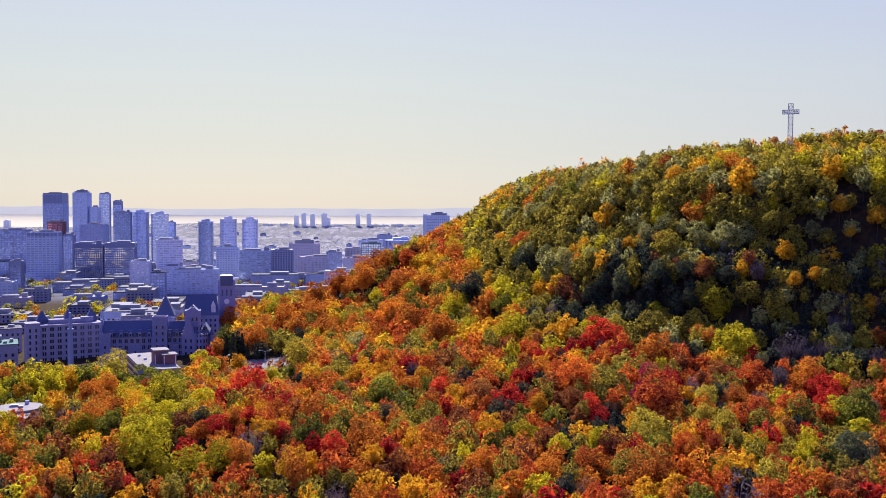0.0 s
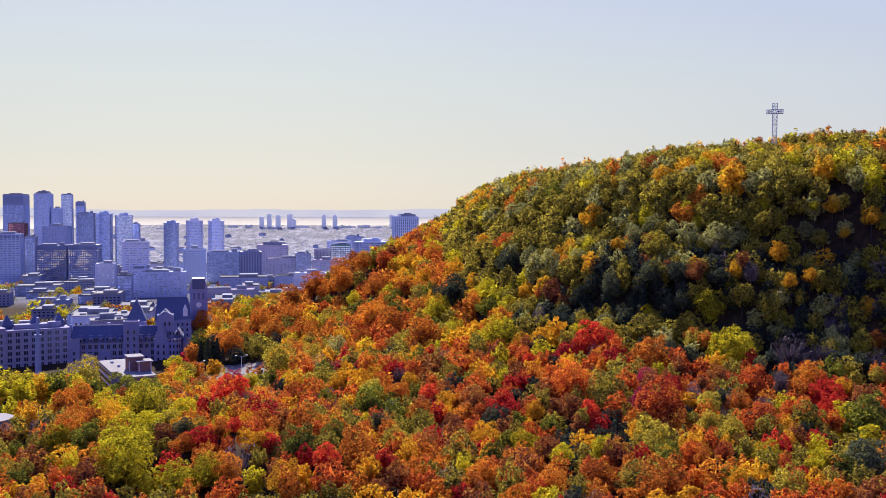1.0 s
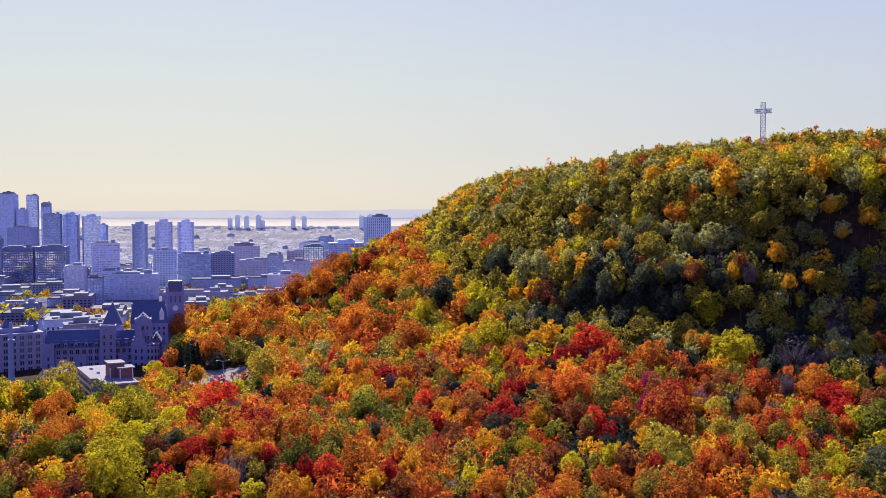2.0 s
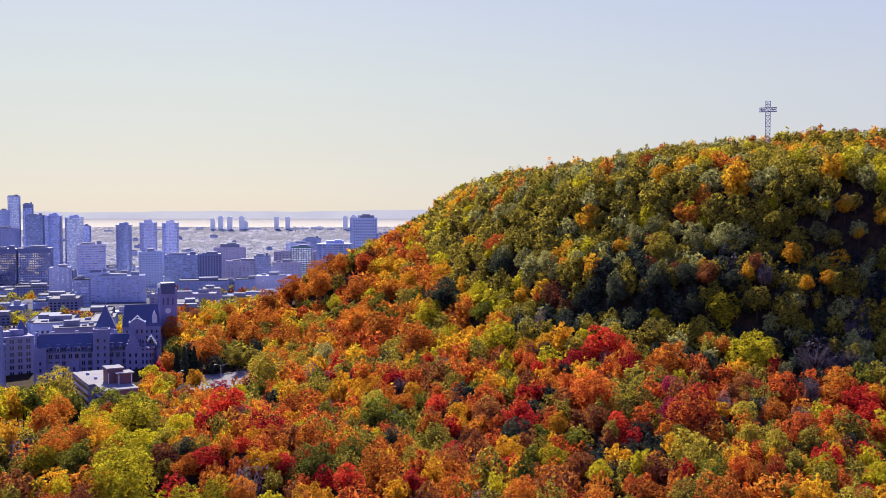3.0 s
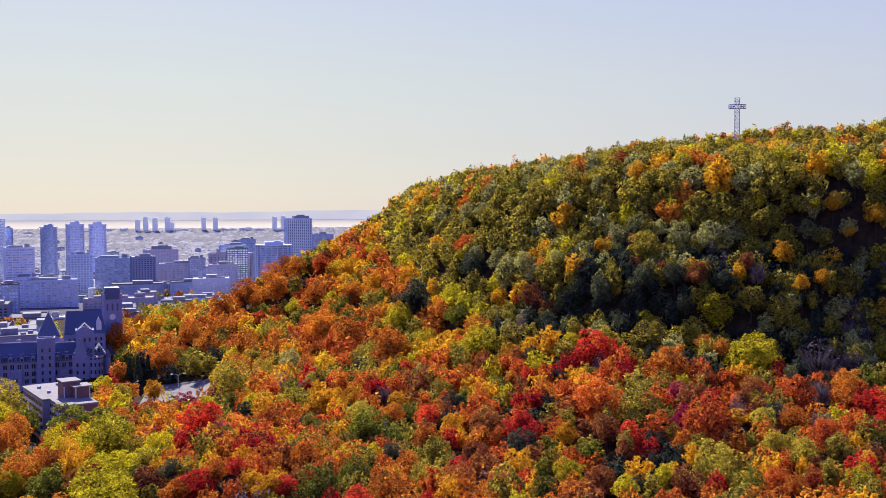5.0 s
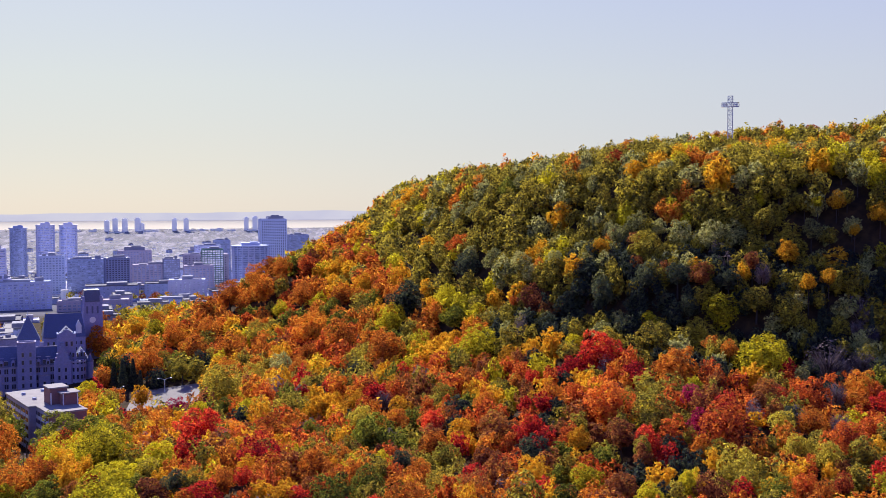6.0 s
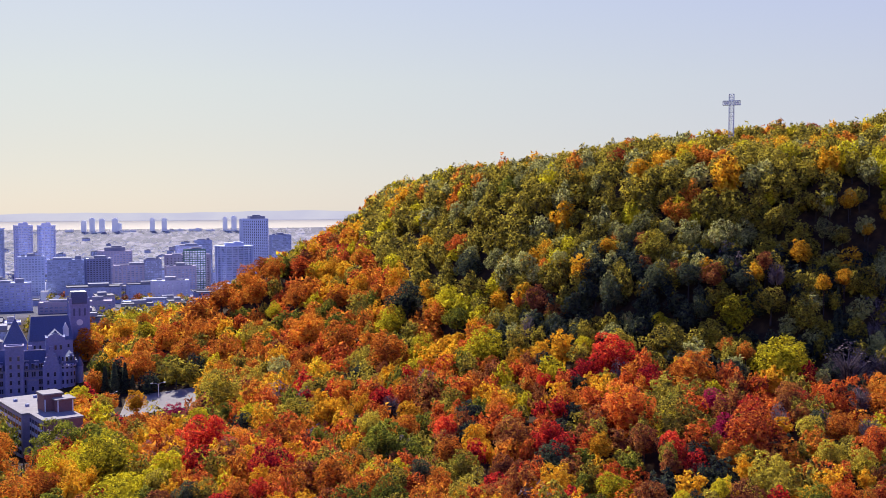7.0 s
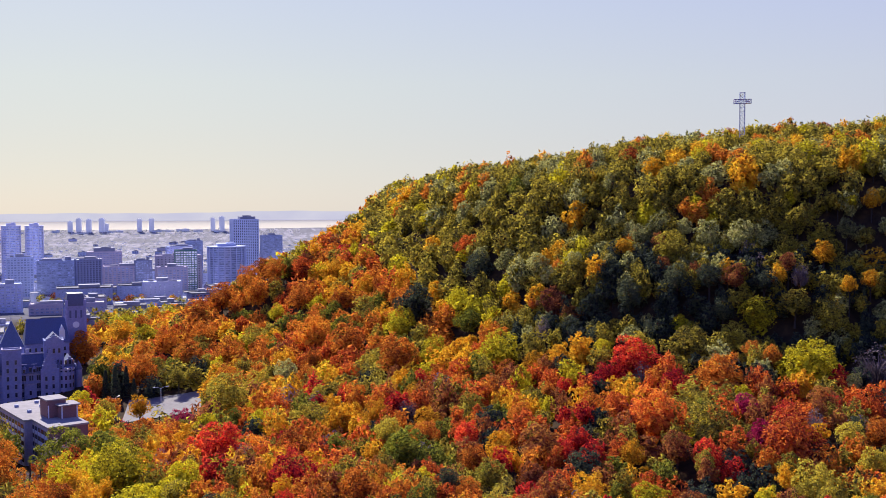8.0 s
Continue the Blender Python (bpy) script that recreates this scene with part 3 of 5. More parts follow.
def residence():
    """The long flat-roofed slab below the hospital."""
    z0, top = 88.0, 117.2
    turn = math.atan2(57, -27) - math.pi / 2
    root = thing("residence_block", (-150.5, 520, z0), turn, "flat-roofed brick residence with grey window panels above the trees", "apartment block")
    h = top - z0
    bm = bmesh.new()
    box(bm, (0.5, 0, 0), (14.5, 58, h - 0.5))
    box(bm, (-2.0, 9, 0), (15.5, 38, h - 0.5))
    part("wall", bm, STONE, root)
    bm = bmesh.new()
    box(bm, (0.5, -29.1, 0), (14.6, 0.3, h - 0.5))
    part("end_wall", bm, BRICK, root, "brown-red brick end wall")
    bm = bmesh.new()
    box(bm, (0.5, 0, h - 0.5), (15.3, 58.8, 0.7))
    box(bm, (-2.0, 9, h - 0.5), (16.3, 38.8, 0.704))
    part("roof", bm, WORN_ROOF, root, "pale gravel roof")
    for k in range(8):
        z = 3 + k * 3.25
        for name, mat, off, hh, ww in (("panel_row", CONCRETE, 0.05, 1.45, 3.0), ("window_band", PANE, 0.09, 1.55, 3.0)):
            bm = bmesh.new()
            for j in range(9):
                y = -9 + 2 + j * 4.15
                box(bm, (-9.75 - off, y, z + (0.0 if name == "window_band" else -1.4)), (0.1, ww, hh))
            for j in range(5):
                y = -28 + 1.8 + j * 4.0
                box(bm, (-6.75 - off, y, z + (0.0 if name == "window_band" else -1.4)), (0.1, ww, hh))
            tagged(part(name, bm, mat, root), kind="stuff")
    bm = bmesh.new()
    box(bm, (1.5, -8, h), (7, 9, 6.8))
    box(bm, (5.0, -13, h), (6.5, 7, 5.0))
    part("roof_house", bm, BRICK, root)
    bm = bmesh.new()
    box(bm, (1.5, -8, h + 6.8), (8, 10, 0.5))
    box(bm, (5.0, -13, h + 5.0), (8, 9, 0.45))
    part("roof_house_slab", bm, WORN_ROOF, root)
    for x, y in ((-1.6, -12.6), (2.2, -16.6), (7.9, -16.6)):
        bm = bmesh.new()
        box(bm, (x, y, h), (0.4, 0.4, 5.0))
        part("post", bm, WHITE, root)
    for x, y in ((-4, 4), (3, 12), (-5, 18), (4, 22)):
        bm = bmesh.new()
        box(bm, (x, y, h), (1.4, 1.4, 1.1))
        part("roof_vent", bm, CONCRETE_GREY, root)


def round_hall():
    """The low hall with a round flat roof among the trees."""
    z0 = land_z(-180, 424) - 2
    root = thing("round_hall", (-181, 425, z0), radians(16), "low grey hall with a round flat roof among the trees", "building")
    h = 112.2 - z0
    bm = bmesh.new()
    rod(bm, (0, 0, 0), (0, 0, h - 0.5), 9.0, 9.0, 32)
    box(bm, (-12, -15, 0), (34, 13, h - 1.6))
    part("wall", bm, CONCRETE_GREY, root)
    bm = bmesh.new()
    rod(bm, (0, 0, h - 0.5), (0, 0, h), 9.8, 9.8, 32)
    part("round_roof", bm, WORN_ROOF, root)
    bm = bmesh.new()
    box(bm, (-12, -15, h - 1.6), (35, 14, 0.6))
    part("wing_roof", bm, WORN_ROOF, root)
    for x, y, w, d, hh, mat in ((-2, 1, 4, 2.4, 0.9, DARK_METAL), (0.8, -1.5, 2, 1.6, 0.8, DARK_METAL), (2.5, 5.5, 1.6, 1.6, 1.6, CONCRETE_GREY), (-14, -14, 5, 2, 0.8, ROOF_PLANT)):
        bm = bmesh.new()
        box(bm, (x, y, h if y > -10 else h - 1.0), (w, d, hh), taper=0.9)
        part("roof_unit", bm, mat, root)
    window_rows(root, -28, 4, -21.5, 2.2, 3.2, 2, 2.6, 1.2, 1.6)


castle_wing()
clock_tower()
main_block()
long_wing()
rear_block(-256, 832, 46, 26, 110, 12, "pale hospital rear block with roof plant", PALE_ROOF)
rear_block(-300, 800, 40, 22, 104, 20, "grey flat-roofed hospital rear block", GREY_ROOF)
rear_block(-345, 760, 44, 20, 103, 26, "stone hospital side block", GREY_ROOF, STONE)
rear_block(-232, 770, 30, 18, 113, 20, "low grey link block between hospital wings", PALE_ROOF, STONE)
rear_block(-285, 640, 22, 24, 109, 24, "green-roofed stone lodge beside the hospital", COPPER, STONE)
round_hall()
rear_block(-360, 900, 50, 24, 92, 12, "grey stone university building among trees", GREY_ROOF, STONE)
rear_block(-420, 960, 44, 24, 92, 12, "grey stone university building among trees", PALE_ROOF, STONE)
rear_block(-330, 980, 60, 24, 84, 12, "low pale university building", PALE_ROOF, CONCRETE_GREY)
rear_block(-150, 1060, 46, 18, 98, 8, "low green-roofed pavilion beyond the trees", COPPER, CONCRETE)
chimney()
residence()


# ---- yard, road and lamps ----
def yard():
    xs, ys = np.linspace(-127, -91, 13), np.linspace(586, 632, 13)
    gx2, gy2 = np.meshgrid(xs, ys)
    z = land(gx2, gy2) + 0.35
    ob = sheet("pavement", xs, ys, z, ASPHALT)
    tagged(ob, "worn pale asphalt turning yard between the trees", "pavement", kind="structure")


def street_lamp(x, y, z, high, turn):
    root = thing("street_lamp", (x, y, z), turn, "tall pale steel street lamp with two arms beside the yard", "street lamp", "street lamps")
    bm = bmesh.new()
    rod(bm, (0, 0, -1), (0, 0, high), 0.2, 0.11, 8)
    part("pole", bm, WHITE_METAL, root)
    for s in (-1, 1):
        bm = bmesh.new()
        rod(bm, (0, 0, high - 0.5), (s * 1.4, 0, high + 0.3), 0.09, 0.07)
        rod(bm, (s * 1.4, 0, high + 0.3), (s * 2.8, 0, high + 0.5), 0.07, 0.06)
        part("arm", bm, WHITE_METAL, root)
        bm = bmesh.new()
        box(bm, (s * 3.3, 0, high + 0.35), (1.3, 0.5, 0.28), taper=0.8)
        part("lamp_head", bm, WHITE_METAL, root)


yard()
street_lamp(-110.8, 621.8, land_z(-110.8, 621.8), 107.4 - land_z(-110.8, 621.8), radians(15))
street_lamp(-131, 600, land_z(-131, 600), 9.5, radians(60))


# ---- trees ----
def unit(v):
    return v / np.linalg.norm(v, axis=1)[:, None]


def leaf_spray(rng, count, size, lobes=16, tall=1.15, low=-0.45, loose=0.5, clumps=0):
    """Leaf sprays on a crown of radius 1 about the origin: rounded lobes on a dome, each parted again into clumps, with some leaves inside."""
    ways = unit(rng.normal(size=(lobes * 5, 3)))
    ways = ways[ways[:, 2] > low]
    picked = [np.array((0.1, 0.0, 0.99))]
    for w in ways:  # lobes keep their distance from each other
        if len(picked) < lobes and max(float(w @ p) for p in picked) < 1 - 1.9 / lobes:
            picked.append(w)
    ways = np.array(picked)
    rad = rng.uniform(0.24, 0.44, len(ways))
    cen = ways * (0.98 - 1.25 * rad + rng.uniform(-0.24, 0.12, len(ways)))[:, None]
    grow = unit(ways + (0, 0, 0.35))  # lobes reach outwards and up
    if clumps:
        out = unit(unit(rng.normal(size=(len(cen) * clumps, 3))) + np.repeat(ways, clumps, 0) * 0.75 + (0, 0, 0.25))
        home, wide = np.repeat(cen, clumps, 0), np.repeat(rad, clumps)
        rad, grow = wide * rng.uniform(0.28, 0.58, len(wide)), np.repeat(grow, clumps, 0)
        cen = home + (out + grow * (out * grow).sum(1)[:, None] * 0.45) * (wide - 0.7 * rad)[:, None]
    pick = rng.choice(len(cen), size=count * 2, p=rad**2 / (rad**2).sum())
    away = unit(rng.normal(size=(count * 2, 3)) + unit(cen)[pick] * 0.35 + (0, 0, 0.2))
    way = grow[pick]
    p = cen[pick] + (away + way * (away * way).sum(1)[:, None] * 0.4) * (rad[pick] * rng.uniform(0.7, 1.1, count * 2) * np.where(rng.random(count * 2) < 0.06, 1.35, 1.0))[:, None]
    inside = (np.linalg.norm(p[:, None] - cen[None], axis=2) / rad[None]).min(1)
    keep = np.argsort(-inside + rng.uniform(0, 0.3, len(p)))[:count]
    p, away, way = p[keep], away[keep], way[keep]
    deep = rng.random(count) < 0.13  # some leaves fill the middle
    p = np.where(deep[:, None], unit(away) * rng.uniform(0.1, 0.56, (count, 1)) - (0, 0, 0.12), p)
    n = unit(away * 0.55 + p * 0.35 + rng.normal(scale=loose, size=p.shape) + (0, 0, 0.25))
    t = way * 0.8 + rng.normal(scale=0.6, size=n.shape)
    t = unit(t - n * (t * n).sum(1)[:, None])
    w = np.cross(n, t)
    s = (size * rng.uniform(0.5, 1.5, count) * np.where(deep, 3.4 if count > 300 else 1.0, 1.0))[:, None]
    p = p * (1, 1, tall)
    spray = np.stack([p - t * s * 0.8 - w * s * 0.55, p - t * s * 0.6 + w * s * 0.65 - n * s * 0.2, p + t * s * 1.35], 1)
    return spray.reshape(-1, 3)


def conifer_spray(rng, count, size):
    """Drooping sprays round a narrow cone of radius 1, four high."""
    h = rng.uniform(0, 1, count) ** 0.8
    a = rng.uniform(0, math.tau, count)
    r = (1 - h) * (0.55 + 0.45 * (np.modf(h * 9)[0])) * rng.uniform(0.7, 1.05, count)
    p = np.stack([r * np.cos(a), r * np.sin(a), h * 4.2 - 2.2], 1)
    out = np.stack([np.cos(a), np.sin(a), np.full(count, -0.45)], 1)
    side = np.stack([-np.sin(a), np.cos(a), np.zeros(count)], 1)
    s = (size * rng.uniform(0.6, 1.4, count))[:, None]
    return np.stack([p - side * s * 0.5, p + out * s, p + side * s * 0.5], 1).reshape(-1, 3)


def twig_spray(rng, count):
    """Thin upward twigs in a vase shape, radius 1."""
    a, up = rng.uniform(0, math.tau, count), rng.uniform(0.25, 1.25, count)
    base = np.stack([np.cos(a) * 0.25, np.sin(a) * 0.25, np.full(count, -0.8)], 1) * rng.uniform(0.1, 1.6, (count, 1))
    way = np.stack([np.cos(a) * 0.62, np.sin(a) * 0.62, up], 1)
    tip = base + way * rng.uniform(0.7, 1.25, (count, 1))
    side = np.cross(tip - base, rng.normal(size=base.shape))
    side *= 0.026 / np.linalg.norm(side, axis=1)[:, None]
    return np.stack([base - side, base + side, tip], 1).reshape(-1, 3)


def faces_of(v):
    return np.arange(len(v)).reshape(-1, 3)


def trunk_mesh(rng, limbs=5):
    """A tapered trunk with limbs for a crown of radius 1 whose centre is the origin."""
    bm = bmesh.new()
    foot = -2.1
    lean = Vector((rng.uniform(-0.06, 0.06), rng.uniform(-0.06, 0.06), 0))
    fork = Vector((lean.x, lean.y, -0.75))
    rod(bm, (0, 0, foot), fork, 0.075, 0.05)
    rod(bm, fork, (lean.x * 3, lean.y * 3, 0.5), 0.05, 0.015, 5)
    for k in range(limbs):
        a = k * math.tau / limbs + rng.uniform(-0.4, 0.4)
        start = fork.lerp(Vector((lean.x * 3, lean.y * 3, 0.5)), rng.uniform(0, 0.5))
        elbow = start + Vector((math.cos(a) * 0.3, math.sin(a) * 0.3, 0.28))
        rod(bm, start, elbow, 0.032, 0.022, 5)
        rod(bm, elbow, elbow + Vector((math.cos(a) * 0.28, math.sin(a) * 0.28, 0.4)), 0.022, 0.008, 4)
    me = bpy.data.meshes.new("trunk")
    bm.normal_update()
    bm.to_mesh(me)
    bm.free()
    me.materials.append(BARK)
    return me


rng = np.random.default_rng(11)
TRUNKS = [trunk_mesh(rng) for _ in range(4)]
WORDS = {"red": "scarlet", "flame": "orange-red", "orange": "orange", "gold": "golden yellow", "lime": "yellow-green", "olive": "olive green",
         "green": "green", "sage": "grey-green", "darkgreen": "dark green", "rust": "rust-brown", "magenta": "crimson-purple", "grey": "haze-greyed far-off", "bare": "nearly bare grey"}
CROWNS = {}


def crown_mesh(tone, variant):
    if (tone, variant) not in CROWNS:
        g = np.random.default_rng(100 + variant)
        if tone == "bare":
            v = np.concatenate([twig_spray(g, 420), leaf_spray(g, 300, 0.05)])
        else:
            v = leaf_spray(g, 3600, 0.044, lobes=13 + 3 * variant, tall=1.12 + 0.1 * variant, clumps=7)
        ob = from_arrays("crown", v, faces_of(v), LEAF[tone])
        CROWNS[tone, variant] = ob.data
        bpy.data.objects.remove(ob)
    return CROWNS[tone, variant]


def tree(tone, x, y, r, rng, lift=0.0):
    """One tree of crown radius r: a trunk with limbs under a crown of leaf sprays."""
    high = max(5.0, 14.8 - 1.15 * r, r) + lift
    root = thing("maple_tree" if tone in ("red", "flame", "orange", "magenta") else "broadleaf_tree", (x, y, land_z(x, y) - 0.2), rng.uniform(0, 6.28),
                 f"{WORDS[tone]} autumn tree on the wooded slope", "tree", "trees of the wood")
    for name, me in (("trunk", TRUNKS[rng.integers(4)]), ("crown", crown_mesh(tone, int(rng.integers(4))))):
        ob = new(name, me)
        ob.parent = root
        wide = rng.uniform(0.88, 1.18)
        ob.location, ob.scale = (0, 0, high), (r * wide, r / wide, r * rng.uniform(0.78, 0.96) if name == "crown" else high / 2.1)
    return root


taken = []


def plant(tone, spots):
    """Single trees of one tone: x, y, crown radius."""
    for x, y, r in spots:
        taken.append((x, y, r))
        if y > 640 and x < 0:  # far-flank trees take lighter tones to stand in for missing sunlight
            tone = {"flame": "orange", "red": "flame"}.get(tone, tone)
        tree(tone, x, y, r, rng, 2.5 if x > 95 and 148 < land_z(x, y) < 190 else 0.0)


plant("red", ((74.4, 461.7, 10.2), (60.9, 457.1, 6.7), (67.7, 459.8, 6.3), (77.2, 431.5, 6.9), (44.5, 458.7, 4.3), (27.2, 397.7, 4.5), (54.8, 366.5, 6.1), (143.3, 373.2, 7.5), (139, 358.8, 5.8), (86.1, 377.6, 5), (-63.1, 379.4, 7.6), (-68.1, 348.9, 2.8), (-83, 431.7, 10.6), (-35.2, 322.7, 4.8),))
plant("red", ((-16.9, 317.6, 3.5), (-1.3, 429.4, 5.7), (-54.2, 334.5, 4.1), (-78.6, 345.6, 5.9), (-43.6, 504, 3.1), (1.9, 522.8, 3.5), (-26.3, 762.4, 8.8), (-91.5, 706.7, 7.5), (105.9, 359.6, 5.1), (76.9, 304.1, 2.9), (-124.1, 382.3, 4.7), (60.7, 286.6, 8.1), (31.6, 300.1, 5), (-65.3, 319.5, 4.9),))
plant("flame", ((120.1, 382.5, 8.1), (78, 359.4, 9.2), (53.7, 396.7, 9.1), (76.1, 312.9, 5), (84.6, 308.4, 3.4), (49.5, 421, 5.3), (23, 490.5, 6.1), (122.4, 350.3, 7.1), (109.9, 344.5, 5.7), (49.8, 627.9, 6.3), (120.7, 659.5, 4.6), (133.9, 605.6, 5.3), (283.6, 655.3, 5.1), (313.4, 655.8, 4.8), (59.6, 544, 2.6), (-167.6, 796.8, 10.7), (-123.1, 690.5, 8.1), (-78.9, 616.2, 5.8), (-58.1, 743.5, 11),))
plant("flame", ((-79.4, 756.5, 11), (-94.1, 743.7, 9.4), (-61.6, 777, 9), (-31.9, 636.6, 11), (-0.5, 558.1, 10.4), (-58, 441.7, 8.1), (-60.8, 361, 7.2), (-45.8, 360.5, 8.3), (-133.3, 383.4, 7.6), (-147.4, 417, 7.5), (-25.2, 333.4, 7.6), (-42.9, 570.7, 4.7), (-44.6, 772.5, 9), (210.8, 639.9, 2.9), (-14, 436.5, 5.3), (181.6, 415.5, 4.5), (13.3, 313.2, 5.8), (46.8, 304.4, 6.6),))
plant("orange", ((91.1, 425.4, 10), (86.9, 433, 6), (144.1, 391.9, 6.7), (117.2, 435.7, 3.6), (113.4, 444, 3.4), (35, 500.5, 5.7), (42, 426.7, 5.3), (-167.4, 888.6, 8.6), (-135.4, 861.9, 8.3), (-143.4, 719.3, 6.1), (-98.1, 670.8, 8.9), (-76.7, 658.5, 9.7), (-36.7, 601.4, 5.6), (-20, 599.9, 11), (-122.6, 649.2, 8.9), (-102.9, 498, 7.3), (-113.6, 515.7, 7),))
plant("orange", ((-70.5, 433.9, 6.6), (-83.7, 342.8, 4.5), (-73.6, 350, 4.2), (-154.1, 455.9, 6.3), (-16.9, 366, 4.4), (-5.4, 405.8, 5.4), (-30.6, 520.7, 5.9), (-109.9, 697.7, 10), (-122.6, 495.9, 6.2), (152.8, 631.5, 5.2), (-11.2, 677.7, 8.5), (-33.5, 717.3, 9.1), (18.9, 433.7, 4.9), (-50.7, 789, 8.3), (8.1, 721, 7.6), (-205, 905, 5.8),))
plant("gold", ((54.5, 493.4, 7.7), (45.2, 499, 6.5), (161, 470, 5.8), (158, 448.2, 3.5), (165.9, 446.5, 3.8), (16.6, 363.6, 6.3), (98.7, 530.7, 4.5), (-146.7, 833.9, 9.9), (-143.9, 713.8, 6.8), (-129.8, 894.2, 8.6), (-33.4, 482.9, 6.9), (-9, 458.6, 6.6), (-5.3, 502.2, 6.7), (-58.6, 336.3, 4.7), (-188, 543.2, 7.1),))
plant("gold", ((-117.9, 575.7, 5.5), (133.9, 572.3, 7.5), (188.8, 477.7, 4.4), (201.4, 464.7, 4.9), (188.6, 463.8, 2.7), (1.3, 678.5, 7.1), (4.8, 411.3, 4.6), (37, 378.8, 4.3), (-25.5, 474, 5.3), (-6, 739.7, 7), (25.5, 544.7, 5.7), (80, 281.6, 3.9), (-46.2, 309.4, 5.4), (-178, 900, 5.8), (-128, 900, 5.8),))
plant("lime", ((35.5, 518.7, 10.3), (70.7, 485, 5.1), (123.5, 420.5, 10.6), (126.9, 462.4, 7.6), (51.9, 329.9, 4.8), (30, 350.4, 6.1), (38.7, 325.3, 3.7), (97.4, 306.3, 4.1), (-109.7, 396.5, 9.3), (-104.5, 351.5, 9.7), (-103.8, 371.7, 6.8), (-125.1, 399.8, 7.5), (-135.4, 373.9, 5.9), (-147.4, 607.5, 5.8), (-123.8, 737.7, 9.4), (-47.6, 710.6, 5.6),))
plant("lime", ((7.2, 600.1, 8.8), (15, 556.8, 7), (-66.5, 530.8, 5.5), (-66.8, 500, 6.7), (-93.1, 385.7, 5.9), (180.8, 479.7, 3), (-87.6, 508.7, 4.2), (103, 480.6, 5.2), (35, 590.1, 6.2), (139.2, 347.7, 7.4), (109.8, 299.1, 4.1), (-100.5, 334.3, 9.7), (-79.8, 320.2, 6.1), (-70.9, 320.8, 5.4), (-152, 925, 7.5), (-140, 915, 5.2),))
plant("olive", ((149.4, 448, 7.5), (139.4, 456.3, 6.6), (95, 356.8, 4.8), (63.8, 382.7, 7.6), (51, 360.3, 4.1), (69.3, 334.8, 7.5), (96.6, 461.7, 8.9), (83.9, 477.2, 7.1), (117.2, 463.2, 7.5), (124.3, 343.4, 7.8), (106.8, 331.7, 6.3), (94.2, 331.4, 5.4), (-186.9, 567.2, 10.4), (-133.4, 577.2, 5.2), (-115.3, 661.5, 5.6), (-102.5, 633.2, 5.3), (-61.5, 679, 8.6), (-14.8, 566.3, 7.1), (-78.5, 551.5, 10.3),))
plant("olive", ((-64.6, 577.5, 7.2), (-49.6, 477.9, 8.8), (-25.5, 444.3, 5), (-81.7, 354.1, 4.6), (-14, 346.8, 5.9), (161.4, 490.2, 6), (179.2, 467.7, 4.3), (114.3, 516.3, 7.8), (176.5, 417, 6.3), (-40.6, 523.9, 4.9), (9.5, 464.4, 5.7), (89.9, 339.5, 4.4), (28.9, 451.9, 4.7), (-4.5, 385.9, 5.1), (-1.9, 635.4, 6.6), (92.5, 278.9, 6.3), (56, 296.9, 5.8), (-118, 930, 7),))
for x, y, r in ((-119, 440, 11), (-129, 441, 10)):  # the broad green trees in front of the residence
    taken.append((x, y, r))
    tree("green", x, y, r, rng, -4.0)
plant("green", ((-143, 661.5, 8.5), (-24.1, 413.5, 9.7), (-45.7, 334.1, 7.3), (-34.4, 345.9, 5.2), (-121.8, 366.9, 7.2), (-16.8, 627.4, 9.2), (-18.3, 670.3, 7), (34.3, 564.8, 7.1), (17.1, 331.5, 4.4), (68.8, 312.9, 4.3), (-44.5, 434.4, 4), (-77.4, 506.8, 4.2), (141.6, 336.5, 10.4), (114.9, 295.7, 5.5),))
plant("darkgreen", ((105.2, 423.3, 5), (22.3, 382.9, 6.7), (99.7, 360.8, 3.5), (16.5, 608.2, 10.8), (-105.8, 761.2, 5.7), (-86.3, 354.7, 3.6), (79.4, 518.6, 6.6), (67.4, 514.5, 6), (107.2, 493.6, 5.8), (92.1, 505.3, 6.4), (117.4, 484.7, 6.3), (89.1, 523.6, 6.1), (116.7, 472.2, 5.1), (132.8, 467.6, 5.1), (49.3, 601.1, 7.6), (-20.7, 373.8, 3.4), (126.4, 303.1, 7.6), (-108, 912, 6.4), (-133, 945, 5.8),))
plant("sage", ((169.8, 428.2, 6.4), (119.4, 535, 5.8), (125.2, 523.4, 4.5), (131.3, 511.4, 7.5), (140.9, 502.3, 7.4), (149.5, 496.5, 6.9), (109.3, 537.1, 5.2), (175.3, 475.5, 4.3), (-51, 590.4, 6.8), (60.8, 586, 6.8), (68.1, 561.9, 5.9), (52.1, 608, 6.4), (129.3, 403.8, 3.6), (80.6, 545.8, 5.2), (91, 643.7, 6.2), (64.2, 648.2, 6.2),))
plant("rust", ((16, 403.4, 8.7), (36.3, 340.4, 6), (49.8, 375.6, 5.5), (108.6, 389.5, 4.7), (67.5, 537, 7.9), (143.5, 468, 3.9), (-93, 355.8, 6.5), (56.1, 324.9, 5.8), (125.1, 477.4, 5.7), (-113.2, 362.4, 4.5), (71.3, 525.4, 5.5), (-3.5, 349.8, 4.6), (-6.2, 537.6, 4.5), (6.4, 380.5, 4.6), (97.8, 376.6, 2.9), (-111.9, 331.8, 6.3),))
plant("magenta", ((81.6, 391.7, 4.2), (74.4, 368.6, 4.7), (-98.4, 522.4, 5.4),))
